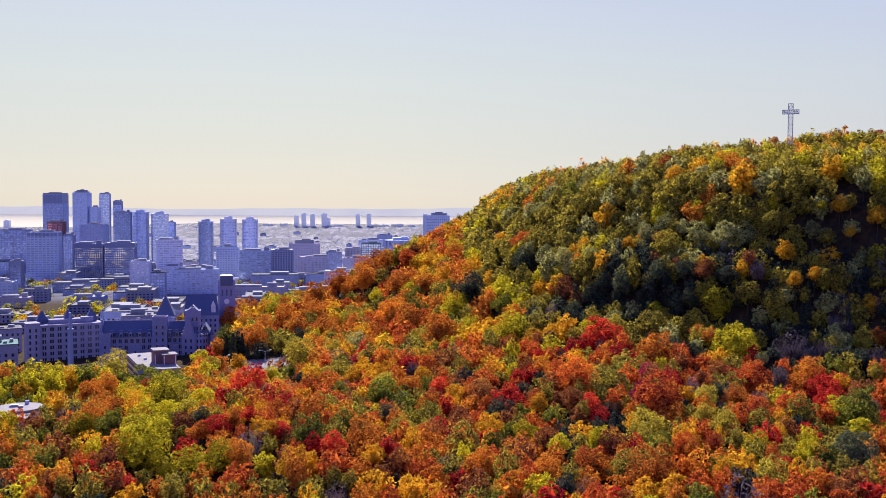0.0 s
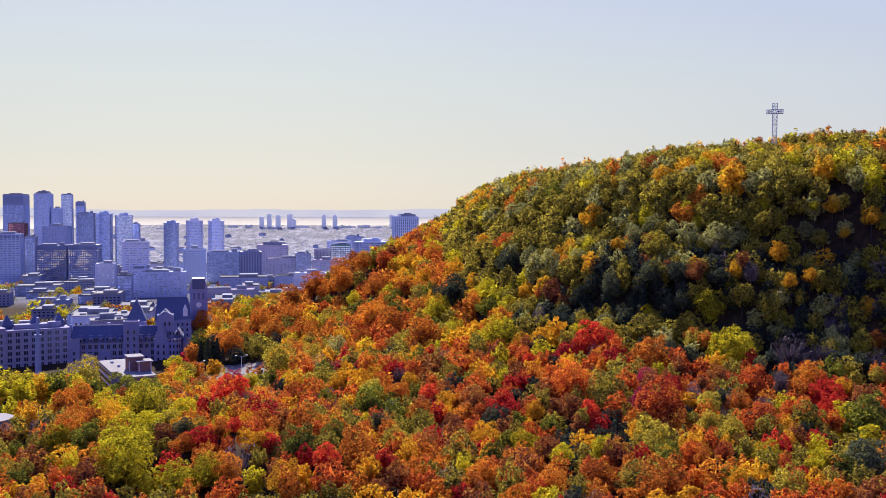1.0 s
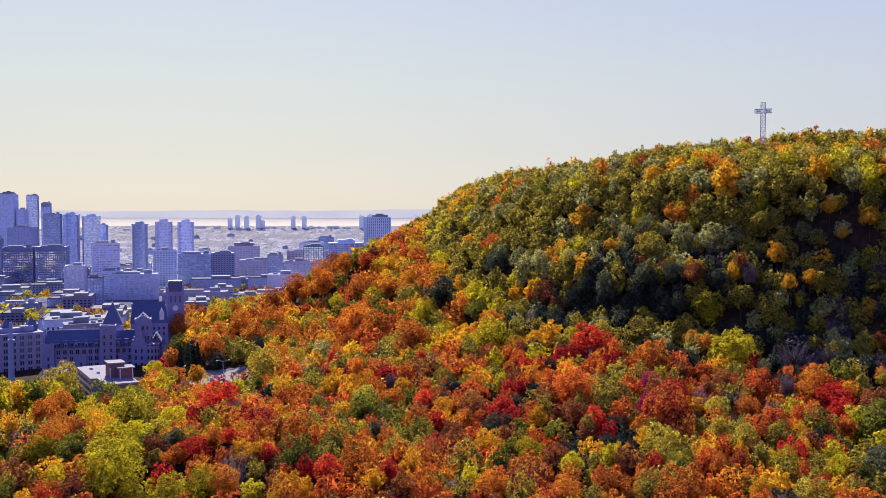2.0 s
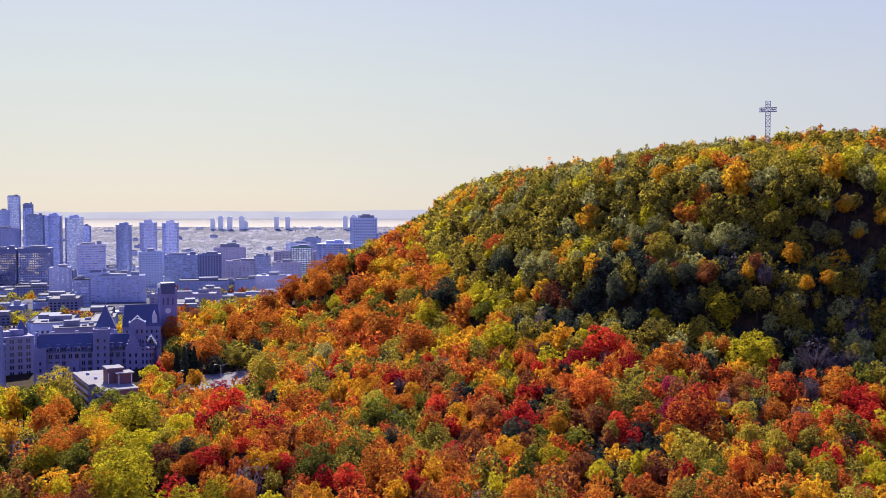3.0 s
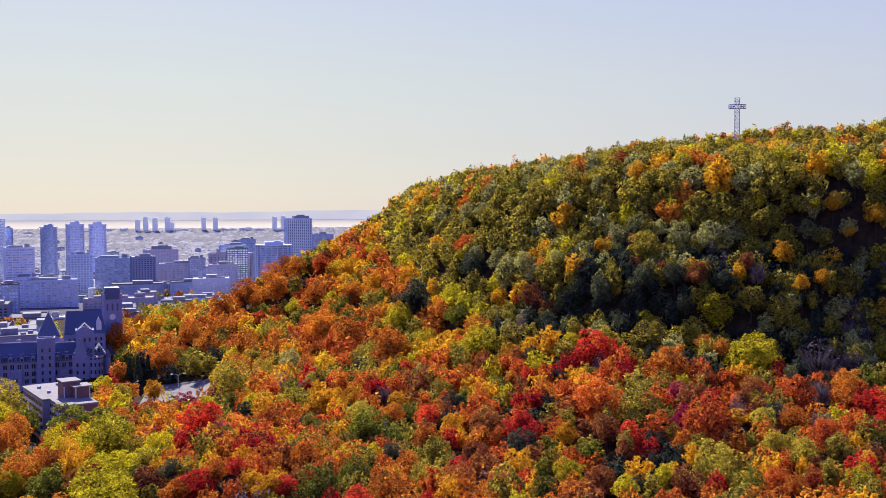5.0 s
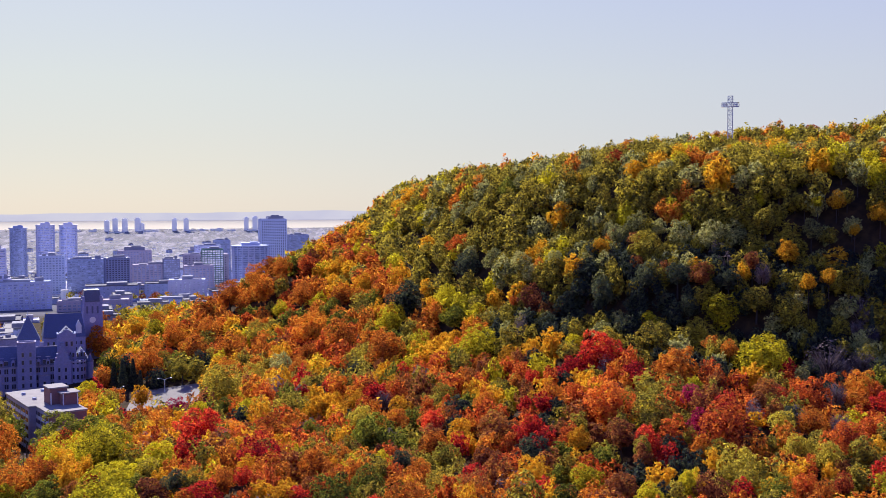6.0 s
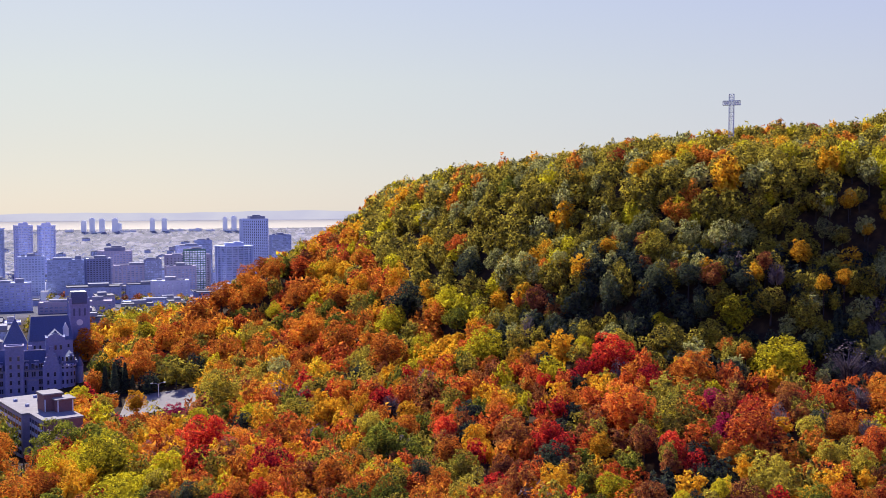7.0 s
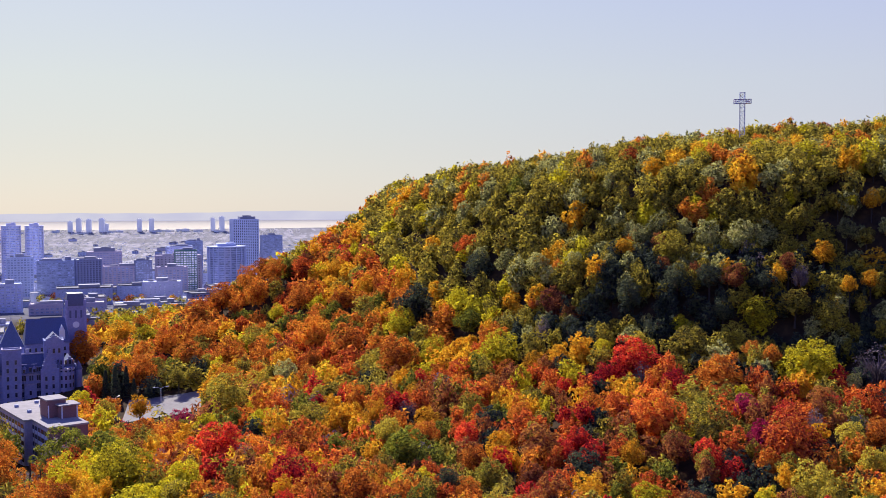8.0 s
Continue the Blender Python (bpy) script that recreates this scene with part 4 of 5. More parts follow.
plant("bare", ((145.3, 413.2, 9.3), (156.9, 409.3, 4.7), (113.3, 355, 3.9), (145.4, 462.4, 4.6), (173.2, 427.9, 3.5), (169.2, 431.5, 3), (-75.5, 424.3, 3.9), (-13.8, 469.8, 3.9), (130.1, 383.7, 3.9),))

# tones of the woods by place, with their shares; cliff and shade take darker trees to imitate shade
MIXES = {
    "valley": {"orange": 17, "flame": 14, "gold": 15, "lime": 5, "olive": 20, "green": 8, "rust": 10, "red": 2, "darkgreen": 3, "bare": 4},
    "flank": {"orange": 34, "flame": 14, "gold": 18, "olive": 18, "lime": 5, "rust": 5, "red": 1, "green": 5},
    "slope": {"flame": 22, "orange": 18, "rust": 12, "red": 7, "olive": 15, "gold": 8, "lime": 3, "green": 5, "darkgreen": 6, "bare": 4},
    "shade": {"darkgreen": 45, "green": 25, "olive": 30},
    "garden": {"lime": 32, "olive": 24, "green": 16, "gold": 20, "orange": 8},
    "park": {"gold": 22, "olive": 26, "lime": 18, "orange": 14, "sage": 12, "rust": 8},
    "hill": {"olive": 66, "sage": 13, "lime": 7, "green": 6, "gold": 6, "orange": 2},
    "crest": {"olive": 64, "lime": 8, "sage": 12, "gold": 8, "orange": 7},
    "cliff": {"olive": 40, "darkgreen": 32, "sage": 12, "rust": 3, "gold": 3, "bare": 6},
}


def wood_at(x, y, z):
    if -145 < x < -85 and 625 < y < 668:
        return "shade"
    if x < -150 and 415 < y < 570:
        return "garden"
    if y > 860 and x < -100:
        return "park"
    if z > 203:
        return "crest"
    if z < 128:
        return ("slope" if x > -10 and y < 440 else "valley") if y < 560 else "flank"
    if x < 40 and z < 150 or x < 20 and z < 186 and y > 600:
        return "flank"
    # the brighter crest mix imitates sun on the hill's left slope
    if x < 75 and y > 545:
        return "crest"
    return "cliff" if y < 545 and z < 172 else "hill"


def built_on(x, y):
    """Ground kept free of trees: buildings, the yard and the road."""
    if -345 < x < -148 and 545 < y < 860:
        return True
    u, v = x + 150.5, y - 520
    if abs(u * 0.904 + v * 0.428 + 0.7) < 14 and abs(-u * 0.428 + v * 0.904) < 34:
        return True
    if -188 < x < -143 and 452 < y < 492:
        return True
    if -129 < x < -88 and 556 < y < 632 or -142 < x < -120 and 600 < y < 648:
        return True
    if x < -165 and 545 < y < 868 or math.hypot(x - 222, y - 644) < 16:
        return True
    return -225 < x < -162 and 396 < y < 442


spots = []
cell = {}
for x, y, r in taken:
    cell.setdefault((int(x // 12), int(y // 12)), []).append((x, y, r, True))
BACK = ((-460, 20, 60, 100, 200, 300, 450), (1120, 1000, 960, 880, 740, 690, 660))
for _ in range(60000):
    x, y = rng.uniform(-460, 430), rng.uniform(245, 1120)
    if x < -18 - 0.445 * y or x > max(18 + 0.45 * y, -70 + 0.78 * (y - 103)) or y > np.interp(x, *BACK) or built_on(x, y):
        continue
    g = land_z(x, y)
    if g < 74 or y > 862 and x < -40 and (int(x // 13) * 7919 + int(y // 13) * 104729) % 100 < (95 if x < -165 else 45):
        continue
    r = float(np.clip(rng.normal(5.9, 1.1), 3.4, 8.6)) * (0.92 if y < 460 else 1.0)
    i, j = int(x // 12), int(y // 12)
    near = [p for a in (-1, 0, 1) for b in (-1, 0, 1) for p in cell.get((i + a, j + b), ())]
    if y < 470 and g < 150:
        r *= rng.choice([0.7, 0.9, 1.05, 1.2])
    if x < 40 and g < 186 and y > 520:
        r *= 1.22
    if g > 150 and x > 20:
        r *= 1.12
    if math.hypot(x - 205, y - 610) < 42:
        r = min(r, 4.2)
    cliff = x > 45 and 136 < g < 196 and y < 580  # the cliffs are close-grown with smaller trees
    if cliff:
        r *= 0.8
    apart = 0.42 if cliff else 0.66 if x < 40 and y > 520 and g < 186 else 0.6
    if all((x - p) ** 2 + (y - q) ** 2 > (max(apart, 0.72 if m and not cliff else 0) * (r + s)) ** 2 for p, q, s, m in near):
        cell.setdefault((i, j), []).append((x, y, r, False))
        spots.append((x, y, r, g))

spots.sort(key=lambda s: (s[0] - 0) ** 2 + (s[1] - 60) ** 2)
SIZES = ((0, 400, 1250, 0.076), (400, 540, 940, 0.087), (540, 680, 660, 0.103), (680, 800, 420, 0.13), (800, 5000, 200, 0.185))
sprays = {near: [leaf_spray(np.random.default_rng(300 + n), count, size, lobes=11 + 2 * n, tall=1.08 + 0.06 * n, clumps=3 if count > 900 else 0) for n in range(8)] for near, _, count, size in SIZES}
sprays["bare"] = [np.concatenate([twig_spray(np.random.default_rng(330 + n), 260), leaf_spray(np.random.default_rng(340 + n), 160, 0.08)]) for n in range(3)]
woods, single = {}, 0
for x, y, r, g in spots:
    mix = MIXES[wood_at(x, y, g)]
    tone = str(rng.choice(list(mix), p=np.array(list(mix.values())) / sum(mix.values())))
    if single < 36 and y < 430 and -150 < x < 150:
        tree(tone, x, y, r * 1.12, rng, -1.5)
        single += 1
        continue
    v = sprays["bare" if tone == "bare" else next(s[0] for s in SIZES if s[0] <= math.hypot(x, y) < s[1])]
    v = v[rng.integers(len(v))]
    a = rng.uniform(0, math.tau)
    wide = rng.uniform(0.84, 1.2)
    turn = np.array([[math.cos(a) * wide, -math.sin(a) / wide, 0], [math.sin(a) * wide, math.cos(a) / wide, 0], [0, 0, rng.uniform(0.85, 1.2)]])
    woods.setdefault(tone, []).append((v @ turn.T) * r + (x, y, g + (13.8 if g > 205 else 11.2 if y > 540 and x < 60 and g < 190 else 15.2 if y > 470 else 11.6) - (6.5 if x < -130 and 400 < y < 455 else 5.0 if -142 < x < -70 and 470 < y < 556 else 0) - (4.5 if math.hypot(x - 205, y - 610) < 42 else 0) - (3.5 if x > 45 and 136 < g < 196 and y < 580 else 0) - 1.15 * r + rng.uniform(-1, 1) * (1.2 if g > 150 else 2.2)))
for tone, chunks in woods.items():
    v = np.concatenate(chunks)
    tagged(from_arrays("woodland", v, faces_of(v), LEAF[tone]),
           f"dense autumn woodland canopy of {WORDS[tone]} broadleaf trees", "woodland", kind="stuff")
stems = bmesh.new()
for x, y, r, g in spots[single:]:
    if y < 620:
        rod(stems, (x, y, g - 0.3), (x, y, g + 7.0), 0.07 * r, 0.03 * r, 4)
tagged(part("woodland_trunks", stems, BARK), "grey-brown trunks standing close together in the wood", "tree trunks", kind="stuff")


def conifer(x, y, r, high, rng):
    root = thing("conifer", (x, y, land_z(x, y) - 0.2), rng.uniform(0, 6), "dark narrow spruce standing near the stone hospital", "tree", "conifers")
    bm = bmesh.new()
    rod(bm, (0, 0, -0.5), (0, 0, high * 0.95), 0.25, 0.05)
    part("trunk", bm, BARK, root)
    v = conifer_spray(rng, 1800, 0.22) + (0, 0, 2.2)
    from_arrays("crown", v * (r, r, high / 4.2), faces_of(v), LEAF["darkgreen"], root)


for x, y, r, high in ((-139, 640, 3.4, 15), (-134, 637, 3.6, 17), (-129, 641, 3.2, 16), (-125, 638, 2.6, 10), (158, 440, 2.4, 13), (163, 446, 2.2, 12), (176, 432, 2.2, 14)):
    conifer(x, y, r, high, rng)


# ---- the hilltop cross ----
def hill_cross():
    x, y = 222.0, 644.0
    top, foot = 264.6, land_z(222, 644)
    root = thing("lattice_cross", (x, y, foot), radians(-23), "tall steel lattice cross standing on the wooded hilltop", "cross")
    high = top - foot

    def truss(bm, p, q, width, depth, steps):
        """A four-legged lattice from p to q."""
        p, q = Vector(p), Vector(q)
        way = (q - p).normalized()
        side = Vector((1, 0, 0)) if abs(way.z) > 0.5 else Vector((0, 0, 1))
        deep = Vector((0, 1, 0))
        legs = [side * a * width / 2 + deep * b * depth / 2 for a, b in ((-1, -1), (1, -1), (1, 1), (-1, 1))]
        for leg in legs:
            rod(bm, p + leg, q + leg, 0.19, 0.19, 5)
        for k in range(steps + 1):
            at = p.lerp(q, k / steps)
            for n in range(4):
                rod(bm, at + legs[n], at + legs[(n + 1) % 4], 0.1, 0.1, 4)
                if k < steps:
                    to = p.lerp(q, (k + 1) / steps)
                    rod(bm, at + legs[n], to + legs[(n + 1) % 4], 0.09, 0.09, 4)
                    rod(bm, at + legs[(n + 1) % 4], to + legs[n], 0.09, 0.09, 4)

    bm = bmesh.new()
    truss(bm, (0, 0, 0), (0, 0, high - 6.5), 2.8, 2.0, 12)
    part("shaft", bm, STEEL, root)
    bm = bmesh.new()
    truss(bm, (0, 0, high - 4.1), (0, 0, high), 2.8, 2.0, 2)
    part("head", bm, STEEL, root)
    bm = bmesh.new()
    truss(bm, (-5.1, 0, high - 5.3), (5.1, 0, high - 5.3), 2.4, 2.0, 7)
    part("crossbar", bm, STEEL, root)
    for side in (-1, 1):
        bm = bmesh.new()
        box(bm, (side * 2.9, 0, high - 5.7), (3.0, 0.4, 0.8))
        part("lamp_panel", bm, WHITE_METAL, root, "pale lamp panel")


hill_cross()


# ---- buildings ----
def slab_block(name, x, y, w, d, top, rz, label, wall, pane, floor=3.6, bay=4.0, pier=0.35, band=0.4, roof=None, deep=0.35, base=None, extras=(), group="", crest=0.0):
    """A block with a glass core behind piers and floor bands, a roof slab with parapet, and roof houses."""
    z0 = land_z(x, y) - 3 if base is None else base
    root = thing(name, (x, y, z0), rz, label, "building", group)
    h = top - z0
    bm = bmesh.new()
    box(bm, (0, 0, 0), (w - 2 * deep, d - 2 * deep, h - 0.6))
    part("glazing", bm, pane, root)
    bm = bmesh.new()
    for k in range(max(2, int(h // floor)) + 1):
        z = min(k * floor, h - floor * band)
        box(bm, (0, 0, z), (w - 0.1, d - 0.1, floor * band))
    if pier:
        for size, other, flip in ((w, d, False), (d, w, True)):
            n = max(2, int(size // bay))
            for k in range(n + 1):
                at = -size / 2 + k * size / n
                for side in (-1, 1):
                    c = (at, side * (other / 2 - deep / 2)) if not flip else (side * (other / 2 - deep / 2), at)
                    s = (bay * pier, deep + 0.3) if not flip else (deep + 0.3, bay * pier)
                    box(bm, (*c, 0), (*s, h))
    tagged(part("facade_grid", bm, wall, root), kind="stuff")
    bm = bmesh.new()
    box(bm, (0, 0, h - 0.4), (w + 0.4, d + 0.4, 0.7))
    for cx, cy, sx, sy in ((0, d / 2, w + 0.6, 0.5), (0, -d / 2, w + 0.6, 0.5), (w / 2, 0, 0.5, d), (-w / 2, 0, 0.5, d)):
        box(bm, (cx, cy, h + 0.25), (sx, sy, 0.9))
    part("roof", bm, roof or wall, root)
    if crest:
        bm = bmesh.new()
        box(bm, (0, 0, h - crest), (w + 0.3, d + 0.3, crest - 0.6))
        part("crown_band", bm, DARK_METAL, root, "dark louvred crown band")
    for fx, fy, fw, fd, fh in extras or ((0.1, 0.1, 0.4, 0.5, 3.5),):
        bm = bmesh.new()
        box(bm, (fx * w, fy * d, h + 0.2), (fw * w, fd * d, fh))
        part("roof_house", bm, ROOF_PLANT, root)
    return root


TOWERS = (
    # name, x, y, width, depth, top, turn, style
    ("office_tower", -966, 2500, 49, 40, 217, 1, "cross_glass"),
    ("office_tower", -978, 2510, 24, 30, 188, 1, "blue"),
    ("office_tower", -882, 2450, 33, 40, 221, 3, "pale_grid"),
    ("office_tower", -843, 2500, 24, 36, 219, 12, "pale"),
    ("office_tower", -817, 2520, 20, 34, 201, 12, "blue"),
    ("residential_tower", -718, 2250, 34, 30, 177, 10, "dark"),
    ("residential_tower", -637, 2350, 16, 24, 152, 6, "blue"),
    ("office_tower", -599, 1700, 46, 36, 129, 10, "gold_grid"),
    ("office_tower", -547, 1700, 48, 36, 130, 10, "gold_grid"),
)
TOWERS += (
    ("office_tower", -854, 2460, 16, 36, 186, 3, "pale_grid"),
    ("office_tower", -657, 1650, 48, 40, 149, 12, "concrete_rows"),
    ("office_tower", -694, 1800, 26, 30, 163, 8, "red"),
    ("office_tower", -668, 1790, 16, 26, 140, 8, "dark"),
    ("office_tower", -771, 1800, 52, 40, 148, 6, "blue"),
    ("office_tower", -820, 1850, 50, 40, 146, 6, "pale"),
    ("office_tower", -696, 2000, 44, 40, 154, 5, "plain_grey"),
    ("residential_tower", -383, 1400, 34, 30, 147, 18, "white_rows"),
    ("residential_tower", -417, 1380, 24, 24, 118, 14, "white"),
    ("office_tower", -554, 1300, 14, 20, 122, 10, "dark"),
    ("residential_tower", -366, 1700, 36, 28, 124, 12, "concrete_piers"),
)
BLOCKS = (
    ("office_block", -307, 1650, 52, 40, 121, 6, "dark_rows"),
    ("residential_tower", -259, 1610, 33, 30, 124, 12, "brick"),
    ("office_block", -275, 1990, 58, 44, 119, 6, "tan_rows"),
    ("apartment_block", -225, 1800, 64, 30, 103, 8, "tan_balcony"),
    ("apartment_block", -334, 1350, 60, 26, 109, 14, "balcony"),
    ("apartment_block", -362, 1352, 26, 22, 113, 14, "white_rows"),
    ("apartment_block", -246, 1300, 78, 26, 90, 6, "tan_rows"),
    ("office_block", -145, 2000, 46, 36, 126, 6, "blue_rows"),
    ("office_block", -120, 2050, 30, 30, 134, 6, "dark_rows"),
)
BLOCKS += (
    ("brick_block", -142, 1850, 72, 34, 117, 4, "tan"),
    ("office_block", -196, 1800, 26, 26, 112, 8, "dark"),
    ("brick_block", -147, 1700, 44, 30, 106, 6, "tan_rows"),
    ("low_hall", -152, 1500, 48, 30, 98, 4, "white"),
    ("low_hall", -168, 1350, 62, 26, 84, 4, "blue_rows"),
    ("office_block", -128, 1780, 34, 30, 128, 4, "teal"),
    ("concrete_tower", -16, 2400, 56, 36, 170, 10, "concrete_windows"),
    ("apartment_block", 30, 2150, 40, 26, 140, 8, "dark_rows"),
    ("apartment_block", -530, 1200, 30, 24, 103, 10, "concrete_rows"),
    ("apartment_block", -480, 1120, 34, 24, 92, 14, "tan_rows"),
    ("apartment_block", -420, 1180, 40, 26, 88, 10, "plain_grey"),
    ("apartment_block", -300, 1150, 44, 24, 84, 12, "white_rows"),
)
# stepped tops and roof houses: offsets and sizes as shares of the block, then height
SETBACKS = {
    (-882, 2450): ((0, 0, 0.8, 0.84, 4), (0.02, 0, 0.6, 0.6, 7), (0.02, 0, 0.2, 0.2, 9)),
    (-275, 1990): ((0, 0, 0.62, 0.7, 7), (0.05, 0, 0.3, 0.3, 9)),
    (-16, 2400): ((0.1, 0, 0.62, 0.7, 6.5), (0.1, 0, 0.3, 0.3, 9)),
    (-966, 2500): ((0, 0, 0.97, 0.95, 4), (0, 0, 0.5, 0.5, 6)),
    (-843, 2500): ((0, 0, 0.9, 0.9, 3), (0.2, 0, 0.3, 0.4, 5)),
}
ROOFTOP = (
    ((0.1, 0.05, 0.45, 0.5, 4.0), (-0.25, -0.1, 0.2, 0.3, 2.2), (0.32, -0.2, 0.12, 0.2, 1.6)),
    ((-0.12, 0.0, 0.5, 0.45, 3.2), (0.3, 0.15, 0.16, 0.3, 5.0), (-0.4, -0.3, 0.08, 0.12, 1.8)),
    ((0.0, 0.1, 0.3, 0.6, 5.0), (0.25, -0.2, 0.3, 0.2, 2.0), (-0.3, 0.2, 0.14, 0.14, 2.6)),
)
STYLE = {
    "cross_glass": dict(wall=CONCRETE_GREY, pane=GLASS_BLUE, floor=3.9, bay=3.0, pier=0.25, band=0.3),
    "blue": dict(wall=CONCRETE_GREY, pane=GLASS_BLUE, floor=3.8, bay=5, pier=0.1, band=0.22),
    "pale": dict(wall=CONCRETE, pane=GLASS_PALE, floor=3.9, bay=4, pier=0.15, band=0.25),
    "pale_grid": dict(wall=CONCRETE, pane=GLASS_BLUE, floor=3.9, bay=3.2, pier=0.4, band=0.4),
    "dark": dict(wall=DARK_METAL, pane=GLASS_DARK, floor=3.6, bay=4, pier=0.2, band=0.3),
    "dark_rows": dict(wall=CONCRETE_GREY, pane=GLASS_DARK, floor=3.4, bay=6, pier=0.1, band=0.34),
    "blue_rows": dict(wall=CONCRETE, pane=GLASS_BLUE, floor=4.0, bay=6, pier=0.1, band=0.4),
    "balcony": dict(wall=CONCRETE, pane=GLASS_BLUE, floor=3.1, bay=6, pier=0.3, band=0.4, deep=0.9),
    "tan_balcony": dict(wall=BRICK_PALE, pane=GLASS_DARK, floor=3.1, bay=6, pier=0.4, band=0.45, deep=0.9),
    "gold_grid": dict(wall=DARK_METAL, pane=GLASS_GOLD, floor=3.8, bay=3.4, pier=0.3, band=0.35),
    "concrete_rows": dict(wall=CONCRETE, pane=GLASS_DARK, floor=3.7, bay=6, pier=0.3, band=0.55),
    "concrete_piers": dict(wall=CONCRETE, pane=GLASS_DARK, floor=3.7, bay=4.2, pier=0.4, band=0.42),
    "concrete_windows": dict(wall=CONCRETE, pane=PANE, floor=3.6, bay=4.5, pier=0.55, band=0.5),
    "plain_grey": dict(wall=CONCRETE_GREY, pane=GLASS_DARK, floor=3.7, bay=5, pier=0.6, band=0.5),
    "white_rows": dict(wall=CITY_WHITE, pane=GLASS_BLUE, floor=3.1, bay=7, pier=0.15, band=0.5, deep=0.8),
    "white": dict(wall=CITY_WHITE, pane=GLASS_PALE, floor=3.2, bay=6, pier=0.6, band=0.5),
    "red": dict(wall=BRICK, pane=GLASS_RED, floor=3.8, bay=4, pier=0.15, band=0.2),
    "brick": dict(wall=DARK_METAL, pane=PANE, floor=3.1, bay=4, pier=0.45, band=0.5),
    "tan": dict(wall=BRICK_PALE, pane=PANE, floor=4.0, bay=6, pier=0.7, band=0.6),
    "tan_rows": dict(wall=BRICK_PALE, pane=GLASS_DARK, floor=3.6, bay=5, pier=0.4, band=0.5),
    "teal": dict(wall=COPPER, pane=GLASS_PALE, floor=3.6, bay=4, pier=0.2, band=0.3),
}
LOOK = {"cross_glass": "grey-blue glass and concrete", "blue": "blue curtain-glass", "pale": "pale glass", "pale_grid": "pale concrete gridded", "dark": "dark glass",
        "dark_rows": "dark banded", "blue_rows": "blue-glazed", "balcony": "pale concrete balconied", "tan_balcony": "tan balconied", "gold_grid": "dark-framed gleaming",
        "concrete_rows": "pale concrete window-banded", "concrete_piers": "pale concrete ribbed", "concrete_windows": "pale concrete punched-window", "plain_grey": "plain grey concrete",
        "white_rows": "white banded", "white": "white slab-sided", "red": "red-tinted glass", "brick": "dark brown brick", "tan": "tan brick windowless", "tan_rows": "tan brick", "teal": "pale green-glazed"}
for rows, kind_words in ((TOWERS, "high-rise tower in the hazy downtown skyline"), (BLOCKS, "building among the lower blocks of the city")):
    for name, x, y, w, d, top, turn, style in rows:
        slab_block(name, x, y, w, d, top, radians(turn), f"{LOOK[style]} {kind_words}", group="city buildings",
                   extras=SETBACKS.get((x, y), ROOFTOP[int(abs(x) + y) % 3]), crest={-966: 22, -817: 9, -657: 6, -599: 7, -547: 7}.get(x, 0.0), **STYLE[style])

def curved_tower(name, x, y, w, d, top, rz, label, wall, pane, floor=3.2, square=3.0, fins=0, crown=1.5, slab=0.7):
    """A tower of rounded plan: glass core, a floor slab a storey, vertical fins, and a flat crown with a roof house."""
    z0 = land_z(x, y) - 3
    root = thing(name, (x, y, z0), rz, label, "building", "city buildings")
    h, n = top - z0, 20

    def ring(grow):
        pts = []
        for k in range(n):
            a = (k + 0.5) * math.tau / n
            ca, sa = math.cos(a), math.sin(a)
            r = (abs(ca) ** square + abs(sa) ** square) ** (-1 / square)
            pts.append((ca * r * (w / 2 + grow), sa * r * (d / 2 + grow)))
        return pts

    def disc(bm, grow, za, zb):
        lo = [bm.verts.new((px, py, za)) for px, py in ring(grow)]
        hi = [bm.verts.new((px, py, zb)) for px, py in ring(grow)]
        for k in range(n):
            bm.faces.new((lo[k], lo[(k + 1) % n], hi[(k + 1) % n], hi[k]))
        bm.faces.new(lo[::-1])
        bm.faces.new(hi)

    bm = bmesh.new()
    disc(bm, -0.9, 0, h - 0.5)
    part("glazing", bm, pane, root)
    bm = bmesh.new()
    for k in range(int(h // floor)):
        disc(bm, 0, k * floor, k * floor + floor * 0.36)
    pts = ring(-0.2)
    for k in range(fins):
        px, py = pts[(k * n // fins) % n]
        box(bm, (px, py, 0), (slab, slab, h))
    tagged(part("facade_grid", bm, wall, root), kind="stuff")
    bm = bmesh.new()
    disc(bm, crown, h - 1.6, h)
    part("roof", bm, wall, root)
    bm = bmesh.new()
    box(bm, (0, 0, h), (w * 0.5, d * 0.5, 4.0))
    box(bm, (w * 0.1, 0, h + 4), (w * 0.2, d * 0.3, 1.6))
    part("roof_house", bm, wall, root)
    return root


